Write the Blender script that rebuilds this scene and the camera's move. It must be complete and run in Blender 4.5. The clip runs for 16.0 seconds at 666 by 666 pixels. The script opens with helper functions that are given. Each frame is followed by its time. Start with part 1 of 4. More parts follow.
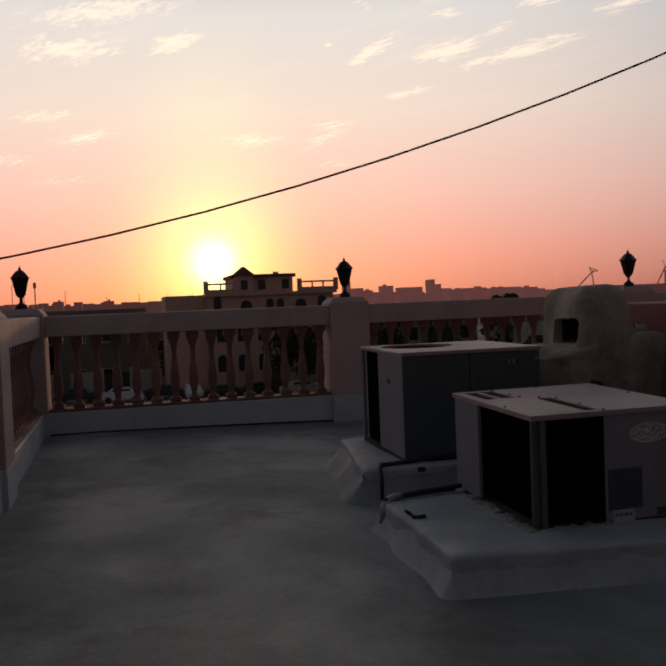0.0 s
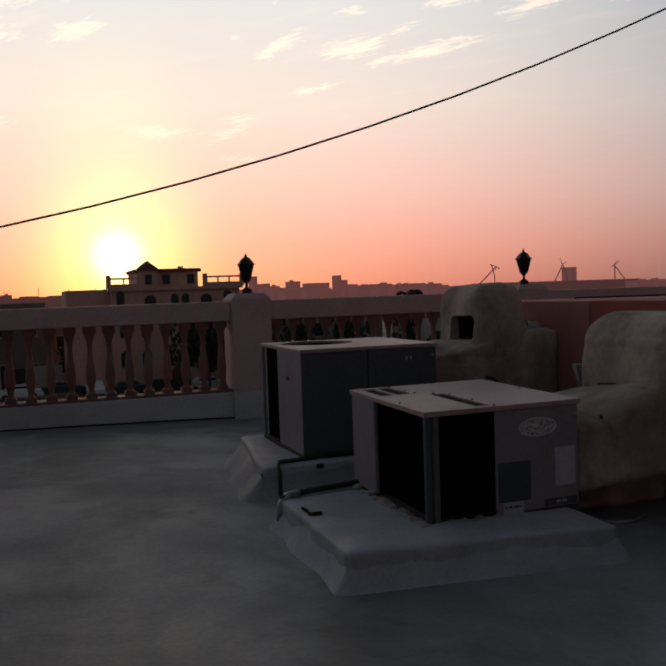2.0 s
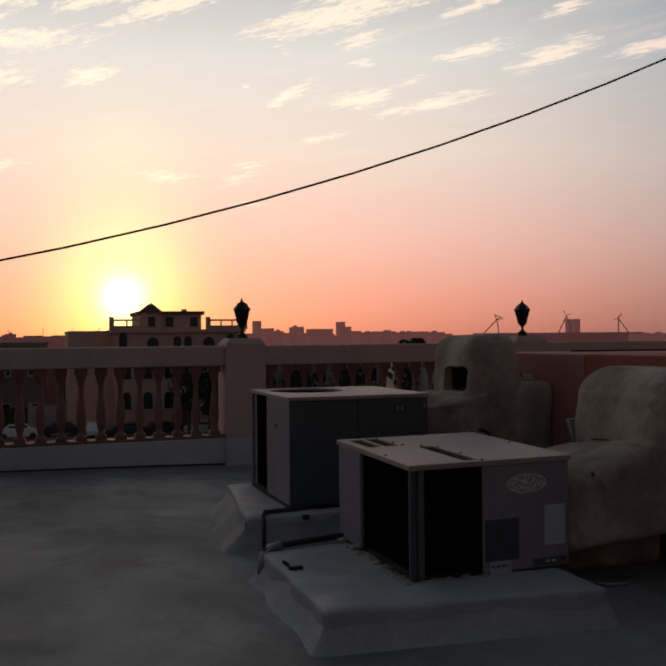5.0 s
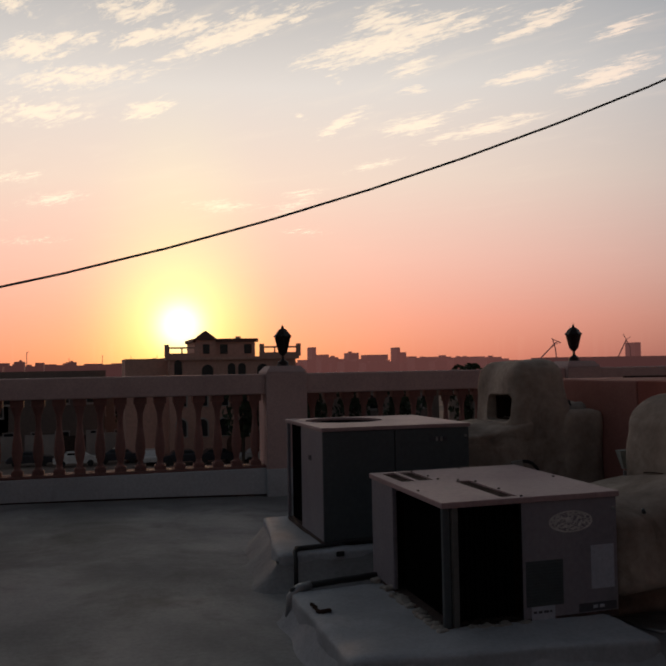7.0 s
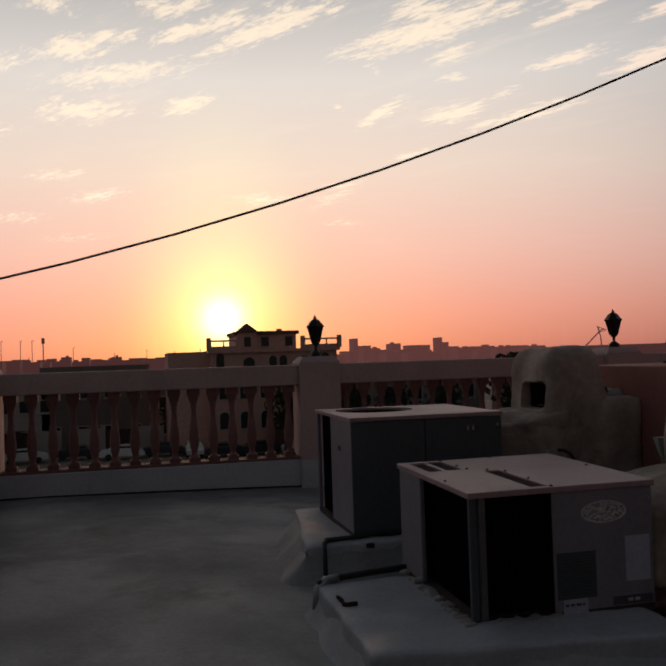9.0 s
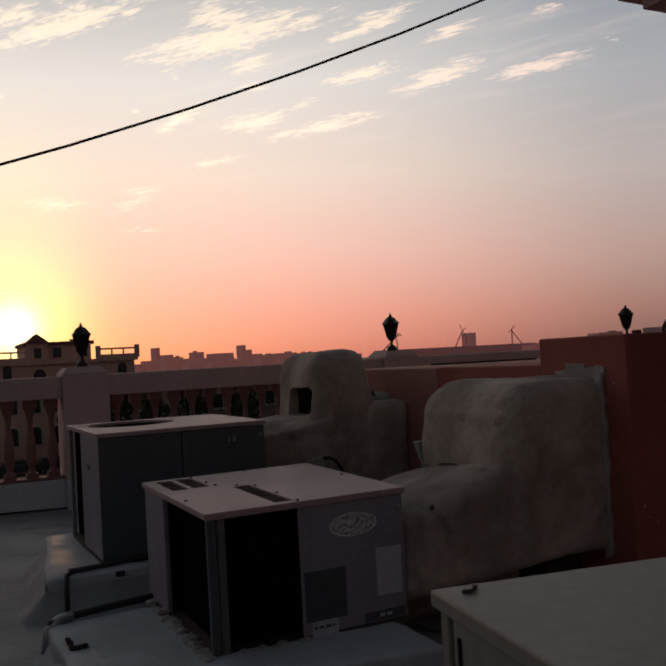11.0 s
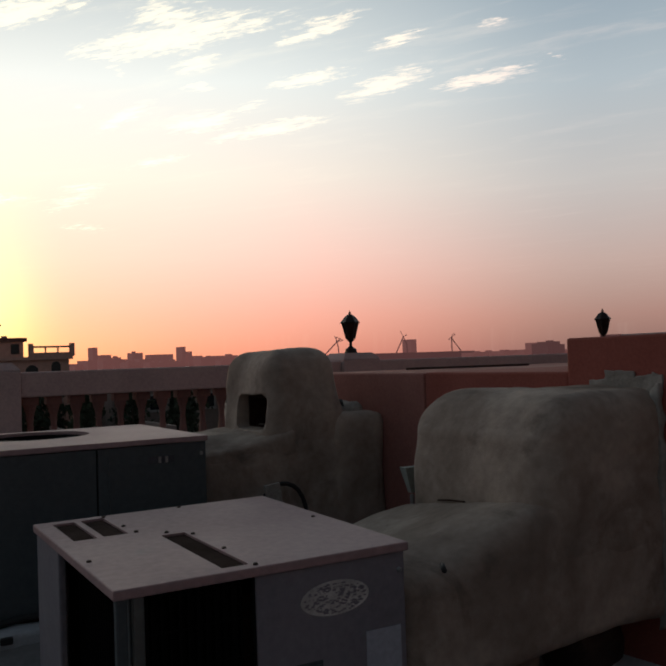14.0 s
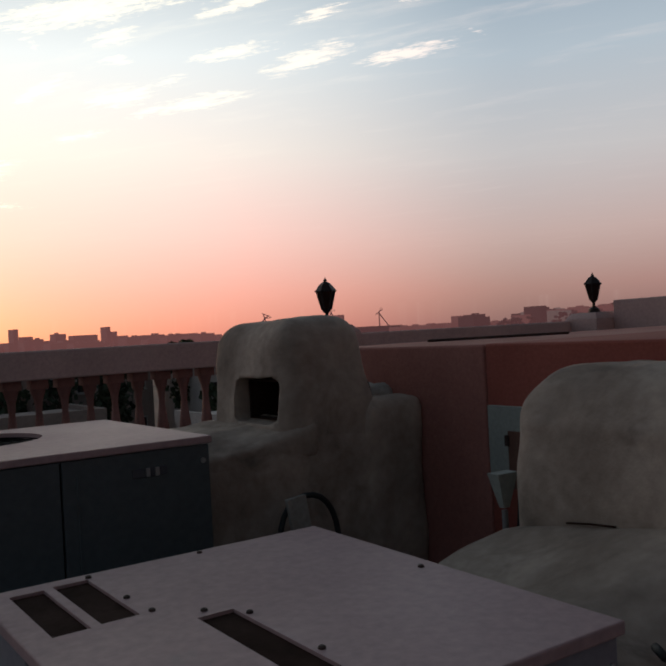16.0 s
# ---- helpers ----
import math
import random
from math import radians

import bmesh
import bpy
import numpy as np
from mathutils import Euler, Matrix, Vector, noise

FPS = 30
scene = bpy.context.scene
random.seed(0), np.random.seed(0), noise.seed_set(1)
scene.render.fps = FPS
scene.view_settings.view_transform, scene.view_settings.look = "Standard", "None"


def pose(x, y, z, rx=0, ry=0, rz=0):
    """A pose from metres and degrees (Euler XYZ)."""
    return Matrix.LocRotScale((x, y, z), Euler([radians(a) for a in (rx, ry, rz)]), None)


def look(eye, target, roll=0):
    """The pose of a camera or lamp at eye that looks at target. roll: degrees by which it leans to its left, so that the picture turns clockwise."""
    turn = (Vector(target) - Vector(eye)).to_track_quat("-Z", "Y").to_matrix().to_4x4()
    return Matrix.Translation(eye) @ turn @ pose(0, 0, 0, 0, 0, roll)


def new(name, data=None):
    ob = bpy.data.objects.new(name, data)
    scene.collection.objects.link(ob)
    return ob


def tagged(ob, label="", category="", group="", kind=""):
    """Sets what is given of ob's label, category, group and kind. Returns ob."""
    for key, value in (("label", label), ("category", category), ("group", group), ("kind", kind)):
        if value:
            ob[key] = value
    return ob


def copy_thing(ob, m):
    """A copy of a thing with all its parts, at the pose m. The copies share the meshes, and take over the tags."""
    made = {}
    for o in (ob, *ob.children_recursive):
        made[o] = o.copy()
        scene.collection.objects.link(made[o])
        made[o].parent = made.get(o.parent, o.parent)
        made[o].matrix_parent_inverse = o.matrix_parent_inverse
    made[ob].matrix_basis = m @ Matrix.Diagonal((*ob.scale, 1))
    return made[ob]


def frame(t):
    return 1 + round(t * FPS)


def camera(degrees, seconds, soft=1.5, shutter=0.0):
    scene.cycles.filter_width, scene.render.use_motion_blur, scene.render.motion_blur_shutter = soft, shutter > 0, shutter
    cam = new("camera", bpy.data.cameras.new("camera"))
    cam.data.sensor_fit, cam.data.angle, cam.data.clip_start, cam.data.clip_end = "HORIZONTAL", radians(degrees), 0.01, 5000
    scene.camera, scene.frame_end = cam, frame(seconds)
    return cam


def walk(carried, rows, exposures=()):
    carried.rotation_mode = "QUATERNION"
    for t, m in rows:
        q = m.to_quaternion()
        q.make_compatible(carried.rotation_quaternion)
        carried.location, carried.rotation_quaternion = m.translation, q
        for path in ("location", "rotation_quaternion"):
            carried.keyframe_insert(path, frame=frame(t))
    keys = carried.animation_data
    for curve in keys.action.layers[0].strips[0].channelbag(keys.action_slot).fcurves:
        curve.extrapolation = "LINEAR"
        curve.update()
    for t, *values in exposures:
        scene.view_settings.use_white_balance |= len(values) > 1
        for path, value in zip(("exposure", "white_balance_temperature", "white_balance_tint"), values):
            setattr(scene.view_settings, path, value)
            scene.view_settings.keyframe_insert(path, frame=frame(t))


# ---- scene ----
cam = camera(42.2, 16.0, soft=2.3)
PATH = [
    (0, (0.024, 0.015, 1.573), (0.484, 1.96, 1.498), -2.2),
    (0.5, (0.025, 0.047, 1.587), (0.475, 1.992, 1.46), -2.0),
    (1, (0.046, 0.071, 1.585), (0.478, 2.021, 1.478), -1.8),
    (1.5, (0.069, 0.046, 1.59), (0.681, 1.948, 1.507), -1.4),
    (2, (0.091, 0.01, 1.581), (0.757, 1.894, 1.488), -1.9),
    (2.5, (0.083, 0.026, 1.575), (0.761, 1.903, 1.452), -0.8),
    (3, (0.096, 0.033, 1.581), (0.756, 1.921, 1.544), -2.3),
    (3.5, (0.109, 0.034, 1.592), (0.801, 1.91, 1.622), -2.1),
    (6, (0.331, 0.157, 1.587), (0.98, 2.048, 1.593), 0.4),
    (6.5, (0.389, 0.218, 1.591), (1.061, 2.101, 1.648), 0.1),
    (7, (0.461, 0.283, 1.601), (1.002, 2.207, 1.677), -1.0),
    (7.5, (0.494, 0.327, 1.597), (1.005, 2.259, 1.668), -0.9),
    (8, (0.498, 0.343, 1.598), (0.932, 2.294, 1.669), -1.7),
    (10.5, (0.933, 0.522, 1.553), (1.559, 2.422, 1.576), -3.8),
    (11, (1.052, 0.649, 1.561), (1.926, 2.447, 1.618), -3.1),
    (11.5, (1.127, 0.755, 1.557), (2.124, 2.489, 1.547), -4.2),
    (12, (1.252, 0.879, 1.548), (2.262, 2.605, 1.513), -4.2),
    (12.5, (1.39, 1.003, 1.517), (2.438, 2.699, 1.362), -4.2),
    (13, (1.422, 1.282, 1.518), (2.528, 2.946, 1.448), -4.9),
    (13.5, (1.412, 1.587, 1.534), (2.504, 3.262, 1.5), -3.9),
    (14, (1.528, 1.933, 1.541), (2.522, 3.667, 1.602), -1.9),
    (14.5, (1.596, 2.218, 1.528), (2.706, 3.881, 1.55), -2.2),
    (15, (1.61, 2.619, 1.537), (2.649, 4.326, 1.461), -4.3),
    (15.5, (1.712, 3.007, 1.556), (2.688, 4.751, 1.626), -3.3),
    (16, (1.743, 3.323, 1.534), (2.877, 4.97, 1.533), -3.1),
]
walk(cam, [(t, look(eye, goal, roll)) for t, eye, goal, roll in PATH],
     exposures=[(0.0, -0.16, 6450, 10), (1.0, -0.18, 6450, 10), (1.5, -0.17, 6400, 10), (2.0, -0.03, 6250, 8), (3.0, 0.05, 6300, 7), (3.5, 0.0, 6350, 7), (6.0, -0.16, 6500, 9), (8.0, -0.22, 6600, 10), (10.5, -0.22, 6550, 10), (11.0, -0.10, 6550, 10), (11.5, 0.13, 6350, 8), (12.5, 0.25, 6150, 4), (13.1, 0.46, 5900, 0), (13.6, 0.40, 5950, 0), (14.0, 0.20, 6050, 0), (14.5, 0.20, 6000, 0), (15.0, 0.30, 6000, 0), (15.5, 0.16, 6050, 0), (16.0, 0.22, 5850, 1)])

# ---- sky and sun ----
SUN = Vector((0.098, 0.994, 0.049)).normalized()
SUN_EL = math.asin(SUN.z)
SUN_AZ = math.atan2(SUN.x, SUN.y)


class Graph:
    """Short hand for building node trees."""

    def __init__(self, tree):
        self.t = tree
        tree.nodes.clear()

    def add(self, kind):
        return self.t.nodes.new(kind)

    def put(self, value, socket):
        if isinstance(value, bpy.types.NodeSocket):
            self.t.links.new(value, socket)
        elif value is not None:
            socket.default_value = value

    def math(self, op, a, b=None, c=None, clamp=False):
        n = self.add("ShaderNodeMath")
        n.operation, n.use_clamp = op, clamp
        for v, i in zip((a, b, c), n.inputs):
            self.put(v, i)
        return n.outputs[0]

    def vec(self, op, a, b=None):
        n = self.add("ShaderNodeVectorMath")
        n.operation = op
        self.put(a, n.inputs[0])
        self.put(b, n.inputs[1])
        return n.outputs["Value"] if op in ("DOT_PRODUCT", "LENGTH") else n.outputs[0]

    def mix(self, f, a, b, blend="MIX"):
        n = self.add("ShaderNodeMix")
        n.data_type, n.blend_type = "RGBA", blend
        self.put(f, n.inputs[0])
        self.put(a, n.inputs[6])
        self.put(b, n.inputs[7])
        return n.outputs[2]

    def ramp(self, f, stops):
        n = self.add("ShaderNodeValToRGB")
        e = n.color_ramp.elements
        while len(e) < len(stops):
            e.new(0.5)
        for el, (p, c) in zip(e, stops):
            el.position = p
            el.color = (*c, 1) if len(c) == 3 else c
        self.put(f, n.inputs[0])
        return n.outputs[0]

    def noise(self, vector, scale, detail=3.0, rough=0.55, distort=0.0):
        n = self.add("ShaderNodeTexNoise")
        self.put(vector, n.inputs["Vector"])
        n.inputs["Scale"].default_value = scale
        n.inputs["Detail"].default_value = detail
        n.inputs["Roughness"].default_value = rough
        n.inputs["Distortion"].default_value = distort
        return n.outputs["Fac"]

    def map(self, v, a, b, c=0.0, d=1.0):
        n = self.add("ShaderNodeMapRange")
        n.interpolation_type = "SMOOTHSTEP"
        for x, i in zip((v, a, b, c, d), n.inputs):
            self.put(x, i)
        return n.outputs[0]


def grey(v):
    return (v, v, v)


def build_world():
    w = bpy.data.worlds.new("dusk_sky")
    w.use_nodes = True
    scene.world = w
    g = Graph(w.node_tree)
    way = g.vec("NORMALIZE", g.add("ShaderNodeTexCoord").outputs["Generated"])
    xyz = g.add("ShaderNodeSeparateXYZ")
    g.put(way, xyz.inputs[0])
    x, y, z = xyz.outputs
    up = g.math("MAXIMUM", z, 0.0)
    # colour by height above the horizon: on the sunset side and off to the side
    near = g.ramp(up, [(0.0, (0.66, 0.20, 0.175)), (0.05, (0.88, 0.335, 0.29)), (0.12, (0.96, 0.545, 0.47)),
                       (0.21, (0.95, 0.755, 0.645)), (0.31, (0.85, 0.79, 0.745)), (0.44, (0.42, 0.425, 0.44)), (0.58, (0.13, 0.14, 0.16)), (0.9, (0.058, 0.064, 0.078))])
    side = g.ramp(up, [(0.0, (0.205, 0.11, 0.108)), (0.04, (0.335, 0.172, 0.163)), (0.10, (0.465, 0.30, 0.277)),
                       (0.19, (0.50, 0.425, 0.41)), (0.29, (0.415, 0.42, 0.447)), (0.38, (0.29, 0.32, 0.368)), (0.9, (0.058, 0.064, 0.078))])
    away = g.ramp(up, [(0.0, (0.085, 0.075, 0.08)), (0.15, (0.10, 0.09, 0.10)), (0.5, (0.065, 0.07, 0.082)), (0.9, (0.055, 0.062, 0.075))])
    flat = g.vec("NORMALIZE", g.vec("MULTIPLY", way, (1, 1, 0)))
    az = g.vec("DOT_PRODUCT", flat, Vector((SUN.x, SUN.y, 0)).normalized())
    col = g.mix(g.map(az, 0.74, 1.0), side, near)
    col = g.mix(g.map(az, -0.1, 0.62), away, col)
    # clouds on a flat layer overhead, drawn out into streaks
    inv = g.math("DIVIDE", 1.0, g.math("MAXIMUM", z, 0.03))
    plane = g.vec("MULTIPLY", way, (1, 1, 0))
    sc = g.add("ShaderNodeVectorMath")
    sc.operation = "SCALE"
    g.put(plane, sc.inputs[0])
    g.put(inv, sc.inputs["Scale"])
    m = g.add("ShaderNodeMapping")
    g.put(sc.outputs[0], m.inputs["Vector"])
    m.inputs["Rotation"].default_value = (0, 0, radians(58))
    # ragged edges: the layer is bent a little before the streaks are laid on it
    warp = g.add("ShaderNodeTexNoise")
    g.put(sc.outputs[0], warp.inputs["Vector"])
    warp.inputs["Scale"].default_value = 13.0
    warp.inputs["Detail"].default_value = 6.0
    warp.inputs["Roughness"].default_value = 0.68
    shift = g.vec("MULTIPLY", g.vec("SUBTRACT", warp.outputs["Color"], (0.5, 0.5, 0.5)), (0.10, 0.15, 0.0))
    layer = g.vec("ADD", sc.outputs[0], shift)
    heap = [0.0]

    def streak(cx, cy, heading, half, wide, strength):
        """One drawn-out wisp of cloud on the layer."""
        n = g.add("ShaderNodeMapping")
        n.vector_type = "TEXTURE"
        g.put(layer, n.inputs["Vector"])
        n.inputs["Location"].default_value = (cx, cy, 0)
        n.inputs["Rotation"].default_value = (0, 0, radians(heading))
        n.inputs["Scale"].default_value = (half * 1.3, wide * 1.75, 1)
        r = g.add("ShaderNodeTexGradient")
        r.gradient_type = "SPHERICAL"
        g.put(n.outputs[0], r.inputs[0])
        heap.append(g.math("MAXIMUM", g.math("MULTIPLY", r.outputs["Fac"], strength), heap.pop()))

    streak(0.42, 2.55, -56, 0.39, 0.059, 1.00)
    streak(0.18, 2.60, -53, 0.20, 0.046, 0.90)
    streak(-0.17, 2.79, -38, 0.21, 0.086, 0.90)
    streak(-0.08, 2.71, -34, 0.21, 0.061, 0.75)
    streak(0.90, 2.49, -54, 0.41, 0.099, 1.00)
    streak(0.84, 2.33, -55, 0.15, 0.111, 0.80)
    streak(1.27, 2.25, -75, 0.19, 0.049, 1.00)
    streak(1.47, 2.66, -61, 0.19, 0.059, 0.95)
    streak(1.75, 2.61, -81, 0.26, 0.077, 1.00)
    streak(1.31, 3.34, -69, 0.21, 0.103, 0.95)
    streak(1.40, 3.07, -81, 0.17, 0.047, 0.60)
    streak(1.63, 3.32, -66, 0.34, 0.080, 0.95)
    streak(1.00, 3.41, -82, 0.29, 0.050, 0.85)
    streak(1.05, 2.67, -70, 0.15, 0.054, 0.75)
    streak(1.14, 2.92, -69, 0.07, 0.042, 0.70)
    streak(0.21, 3.38, -67, 0.23, 0.068, 0.85)
    streak(-0.18, 3.49, 42, 0.20, 0.185, 0.85)
    streak(-0.04, 3.04, -30, 0.36, 0.093, 0.80)
    streak(-0.01, 2.96, -16, 0.22, 0.061, 0.70)
    streak(-0.22, 5.26, -58, 0.36, 0.112, 0.70)
    streak(-0.38, 4.69, -46, 0.25, 0.112, 0.60)
    streak(0.80, 5.28, -60, 0.28, 0.218, 0.60)
    streak(1.20, 4.82, -63, 0.21, 0.100, 0.60)
    streak(1.37, 4.08, -59, 0.30, 0.065, 0.60)
    streak(1.54, 6.20, -38, 0.23, 0.223, 0.45)
    streak(-0.46, 6.99, -39, 0.50, 0.230, 0.40)
    streak(0.82, 3.33, -40, 0.04, 0.064, 0.60)
    streak(1.54, 2.22, -73, 0.12, 0.039, 0.80)
    streak(0.13, 2.42, -42, 0.15, 0.077, 0.85)
    streak(0.30, 2.50, -68, 0.15, 0.049, 0.75)
    streak(0.44, 2.45, -57, 0.19, 0.089, 0.80)
    streak(0.83, 2.85, -29, 0.04, 0.052, 0.60)
    streak(-0.21, 2.46, -40, 0.10, 0.077, 0.70)
    streak(-0.77, 6.03, -41, 0.35, 0.240, 0.50)
    streak(-0.62, 3.89, -44, 0.28, 0.091, 0.60)
    streak(-0.51, 3.02, -43, 0.27, 0.082, 0.80)
    streak(2.04, 2.41, -71, 0.23, 0.071, 1.00)
    streak(2.12, 2.11, -63, 0.04, 0.037, 0.60)
    streak(1.22, 5.23, -85, 0.60, 0.088, 0.55)
    streak(1.71, 1.98, -60, 0.05, 0.043, 0.40)
    streak(1.73, 1.98, -70, 0.07, 0.042, 0.50)
    streak(2.10, 2.11, -77, 0.04, 0.040, 0.45)
    streak(0.82, 1.91, -47, 0.28, 0.092, 0.90)
    streak(0.18, 2.01, -47, 0.37, 0.097, 0.90)
    streak(1.23, 1.86, -52, 0.18, 0.070, 0.90)
    wisps = heap[0]
    grain = g.noise(g.vec("MULTIPLY", m.outputs[0], (5.0, 30.0, 1)), 1.0, 8.0, 0.72, 0.6)
    ripple = g.noise(g.vec("MULTIPLY", m.outputs[0], (26.0, 60.0, 1)), 1.0, 4.0, 0.65, 0.5)
    cover = g.math("ADD", wisps, g.math("MULTIPLY", g.math("SUBTRACT", grain, 0.5), 1.5))
    cover = g.math("ADD", cover, g.math("MULTIPLY", g.math("SUBTRACT", ripple, 0.5), 0.8))
    puff = g.noise(g.vec("MULTIPLY", m.outputs[0], (9.0, 21.0, 1)), 1.0, 7.0, 0.68, 0.8)
    cover = g.math("ADD", cover, g.math("MULTIPLY", g.math("SUBTRACT", puff, 0.5), 1.7))
    cloud = g.math("MULTIPLY", g.map(cover, 0.22, 0.86), g.map(wisps, 0.0, 0.34))
    veil = g.noise(g.vec("MULTIPLY", m.outputs[0], (1.3, 4.0, 1)), 1.2, 7.0, 0.65, 0.3)
    cloud = g.math("ADD", cloud, g.math("MULTIPLY", g.map(veil, 0.5, 0.8), g.map(z, 0.12, 0.42, 0.05, 0.35)), clamp=True)
    tint = g.mix(g.map(az, 0.75, 0.99), (1.0, 0.76, 0.67, 1), (1.22, 1.02, 0.80, 1))
    lit = g.mix(g.math("MULTIPLY", g.map(az, 0.2, 0.8), g.map(z, 0.75, 0.3)), (0.12, 0.11, 0.12, 1), tint)
    col = g.mix(g.math("MULTIPLY", cloud, 0.92), col, lit)
    # glow round the sun
    dot = g.math("MAXIMUM", g.vec("DOT_PRODUCT", way, SUN), 0.0)
    off = g.vec("LENGTH", g.vec("MULTIPLY", g.vec("SUBTRACT", way, SUN), (1.5, 1.5, 0.62)))
    wide = g.map(off, 0.20, 0.0)
    mid = g.math("POWER", dot, 460.0)
    core = g.math("POWER", dot, 3600.0)
    col = g.mix(1.0, col, g.mix(wide, (0, 0, 0, 1), (0.10, 0.17, 0.02, 1)), "ADD")
    col = g.mix(1.0, col, g.mix(mid, (0, 0, 0, 1), (0.30, 0.62, 0.12, 1)), "ADD")
    col = g.mix(1.0, col, g.mix(core, (0, 0, 0, 1), (1.3, 1.3, 1.15, 1)), "ADD")
    # below the horizon
    col = g.mix(g.map(z, -0.01, -0.06), col, (0.10, 0.055, 0.05, 1))
    sky = g.add("ShaderNodeTexSky")
    sky.sky_type, sky.sun_disc, sky.sun_elevation, sky.sun_rotation = "NISHITA", False, SUN_EL, SUN_AZ
    bg = g.add("ShaderNodeBackground")
    g.put(col, bg.inputs[0])
    bg2 = g.add("ShaderNodeBackground")
    g.put(sky.outputs[0], bg2.inputs[0])
    bg2.inputs[1].default_value = 0.015
    both = g.add("ShaderNodeAddShader")
    g.put(bg.outputs[0], both.inputs[0])
    g.put(bg2.outputs[0], both.inputs[1])
    out = g.add("ShaderNodeOutputWorld")
    g.put(both.outputs[0], out.inputs[0])


build_world()
sun_data = bpy.data.lights.new("sun", "SUN")
sun_data.energy, sun_data.angle, sun_data.color = 0.5, radians(1.5), (1.0, 0.55, 0.28)
sun = new("sun", sun_data)
sun.matrix_world = look((0, 0, 30), Vector((0, 0, 30)) - SUN)


# ---- materials ----
def surface(name, a, b, rough=0.7, metal=0.0, coarse=0.8, fine=25.0, bump=0.15, stain=None, stain_at=(0.55, 0.75), stain_scale=0.5, stretch=(1, 1, 1), vary=0.0, soft_bump=0.0, ior=1.45):
    """Two tones mixed by coarse noise, fine grain, an optional stain of its own colour, and bump."""
    m = bpy.data.materials.new(name)
    m.use_nodes = True
    g = Graph(m.node_tree)
    at = g.add("ShaderNodeTexCoord").outputs["Object"]
    mp = g.add("ShaderNodeMapping")
    g.put(at, mp.inputs["Vector"])
    mp.inputs["Scale"].default_value = stretch
    v = mp.outputs[0]
    big = g.noise(v, coarse, 4, 0.6, 0.3)
    grain = g.noise(v, fine, 3, 0.6)
    col = g.mix(g.map(big, 0.3, 0.7), (*a, 1), (*b, 1))
    col = g.mix(0.35, col, g.mix(1.0, col, g.ramp(grain, [(0.25, grey(0.55)), (0.75, grey(1.3))]), "MULTIPLY"))
    if stain:
        st = g.map(g.noise(v, stain_scale, 5, 0.65, 0.6), *stain_at)
        col = g.mix(g.math("MULTIPLY", st, 0.8), col, (*stain, 1))
    if vary:
        rnd = g.add("ShaderNodeObjectInfo").outputs["Random"]
        col = g.mix(1.0, col, g.ramp(rnd, [(0, grey(1 - vary)), (1, grey(1 + vary))]), "MULTIPLY")
    p = g.add("ShaderNodeBsdfPrincipled")
    g.put(col, p.inputs["Base Color"])
    g.put(g.map(big, 0.2, 0.8, max(rough - 0.1, 0.05), min(rough + 0.1, 1.0)), p.inputs["Roughness"])
    p.inputs["Metallic"].default_value = metal
    p.inputs["IOR"].default_value = ior
    if bump:
        h = g.math("ADD", g.math("MULTIPLY", grain, 0.3), g.math("MULTIPLY", g.noise(v, coarse * 5, 4, 0.6), 1.0 + soft_bump))
        bn = g.add("ShaderNodeBump")
        bn.inputs["Strength"].default_value = bump
        bn.inputs["Distance"].default_value = 0.02
        g.put(h, bn.inputs["Height"])
        g.put(bn.outputs[0], p.inputs["Normal"])
    out = g.add("ShaderNodeOutputMaterial")
    g.put(p.outputs[0], out.inputs[0])
    return m


M = {}
M["coat"] = surface("roof_coating", (0.34, 0.342, 0.338), (0.20, 0.20, 0.198), 0.62, 0, 0.8, 30, 0.35, (0.11, 0.105, 0.095), (0.47, 0.72), 0.9, soft_bump=0.6)
M["pad"] = surface("pad_coating", (0.50, 0.525, 0.55), (0.35, 0.37, 0.39), 0.65, 0, 1.4, 40, 0.3, (0.22, 0.21, 0.205), (0.56, 0.74), 1.3)
M["kerb"] = surface("kerb_coating", (0.56, 0.58, 0.60), (0.45, 0.47, 0.49), 0.65, 0, 0.9, 30, 0.25, (0.30, 0.29, 0.29), (0.55, 0.75), 1.0)
M["parapet"] = surface("parapet_paint", (0.56, 0.405, 0.38), (0.47, 0.34, 0.32), 0.8, 0, 1.2, 45, 0.2, (0.27, 0.19, 0.17), (0.58, 0.8), 0.9)
M["baluster"] = surface("baluster_paint", (0.27, 0.135, 0.115), (0.21, 0.105, 0.09), 0.8, 0, 3, 50, 0.2, vary=0.12)
M["red"] = surface("red_wall_paint", (0.34, 0.095, 0.07), (0.27, 0.075, 0.055), 0.85, 0, 0.9, 60, 0.25, (0.20, 0.07, 0.055), (0.58, 0.8), 1.1)
M["red_faded"] = surface("faded_red_paint", (0.40, 0.175, 0.145), (0.33, 0.14, 0.115), 0.85, 0, 1.1, 60, 0.25, (0.24, 0.095, 0.08), (0.56, 0.8), 1.3)
M["tower"] = surface("stairhouse_paint", (0.46, 0.35, 0.355), (0.41, 0.31, 0.315), 0.85, 0, 0.7, 40, 0.15)
M["mud"] = surface("duct_plaster", (0.47, 0.385, 0.315), (0.26, 0.205, 0.165), 0.9, 0, 2.2, 22, 0.24, (0.10, 0.078, 0.062), (0.50, 0.80), 3.2, soft_bump=0.3)
M["mend"] = surface("white_filler", (0.40, 0.37, 0.33), (0.27, 0.25, 0.22), 0.9, 0, 5, 50, 0.4)
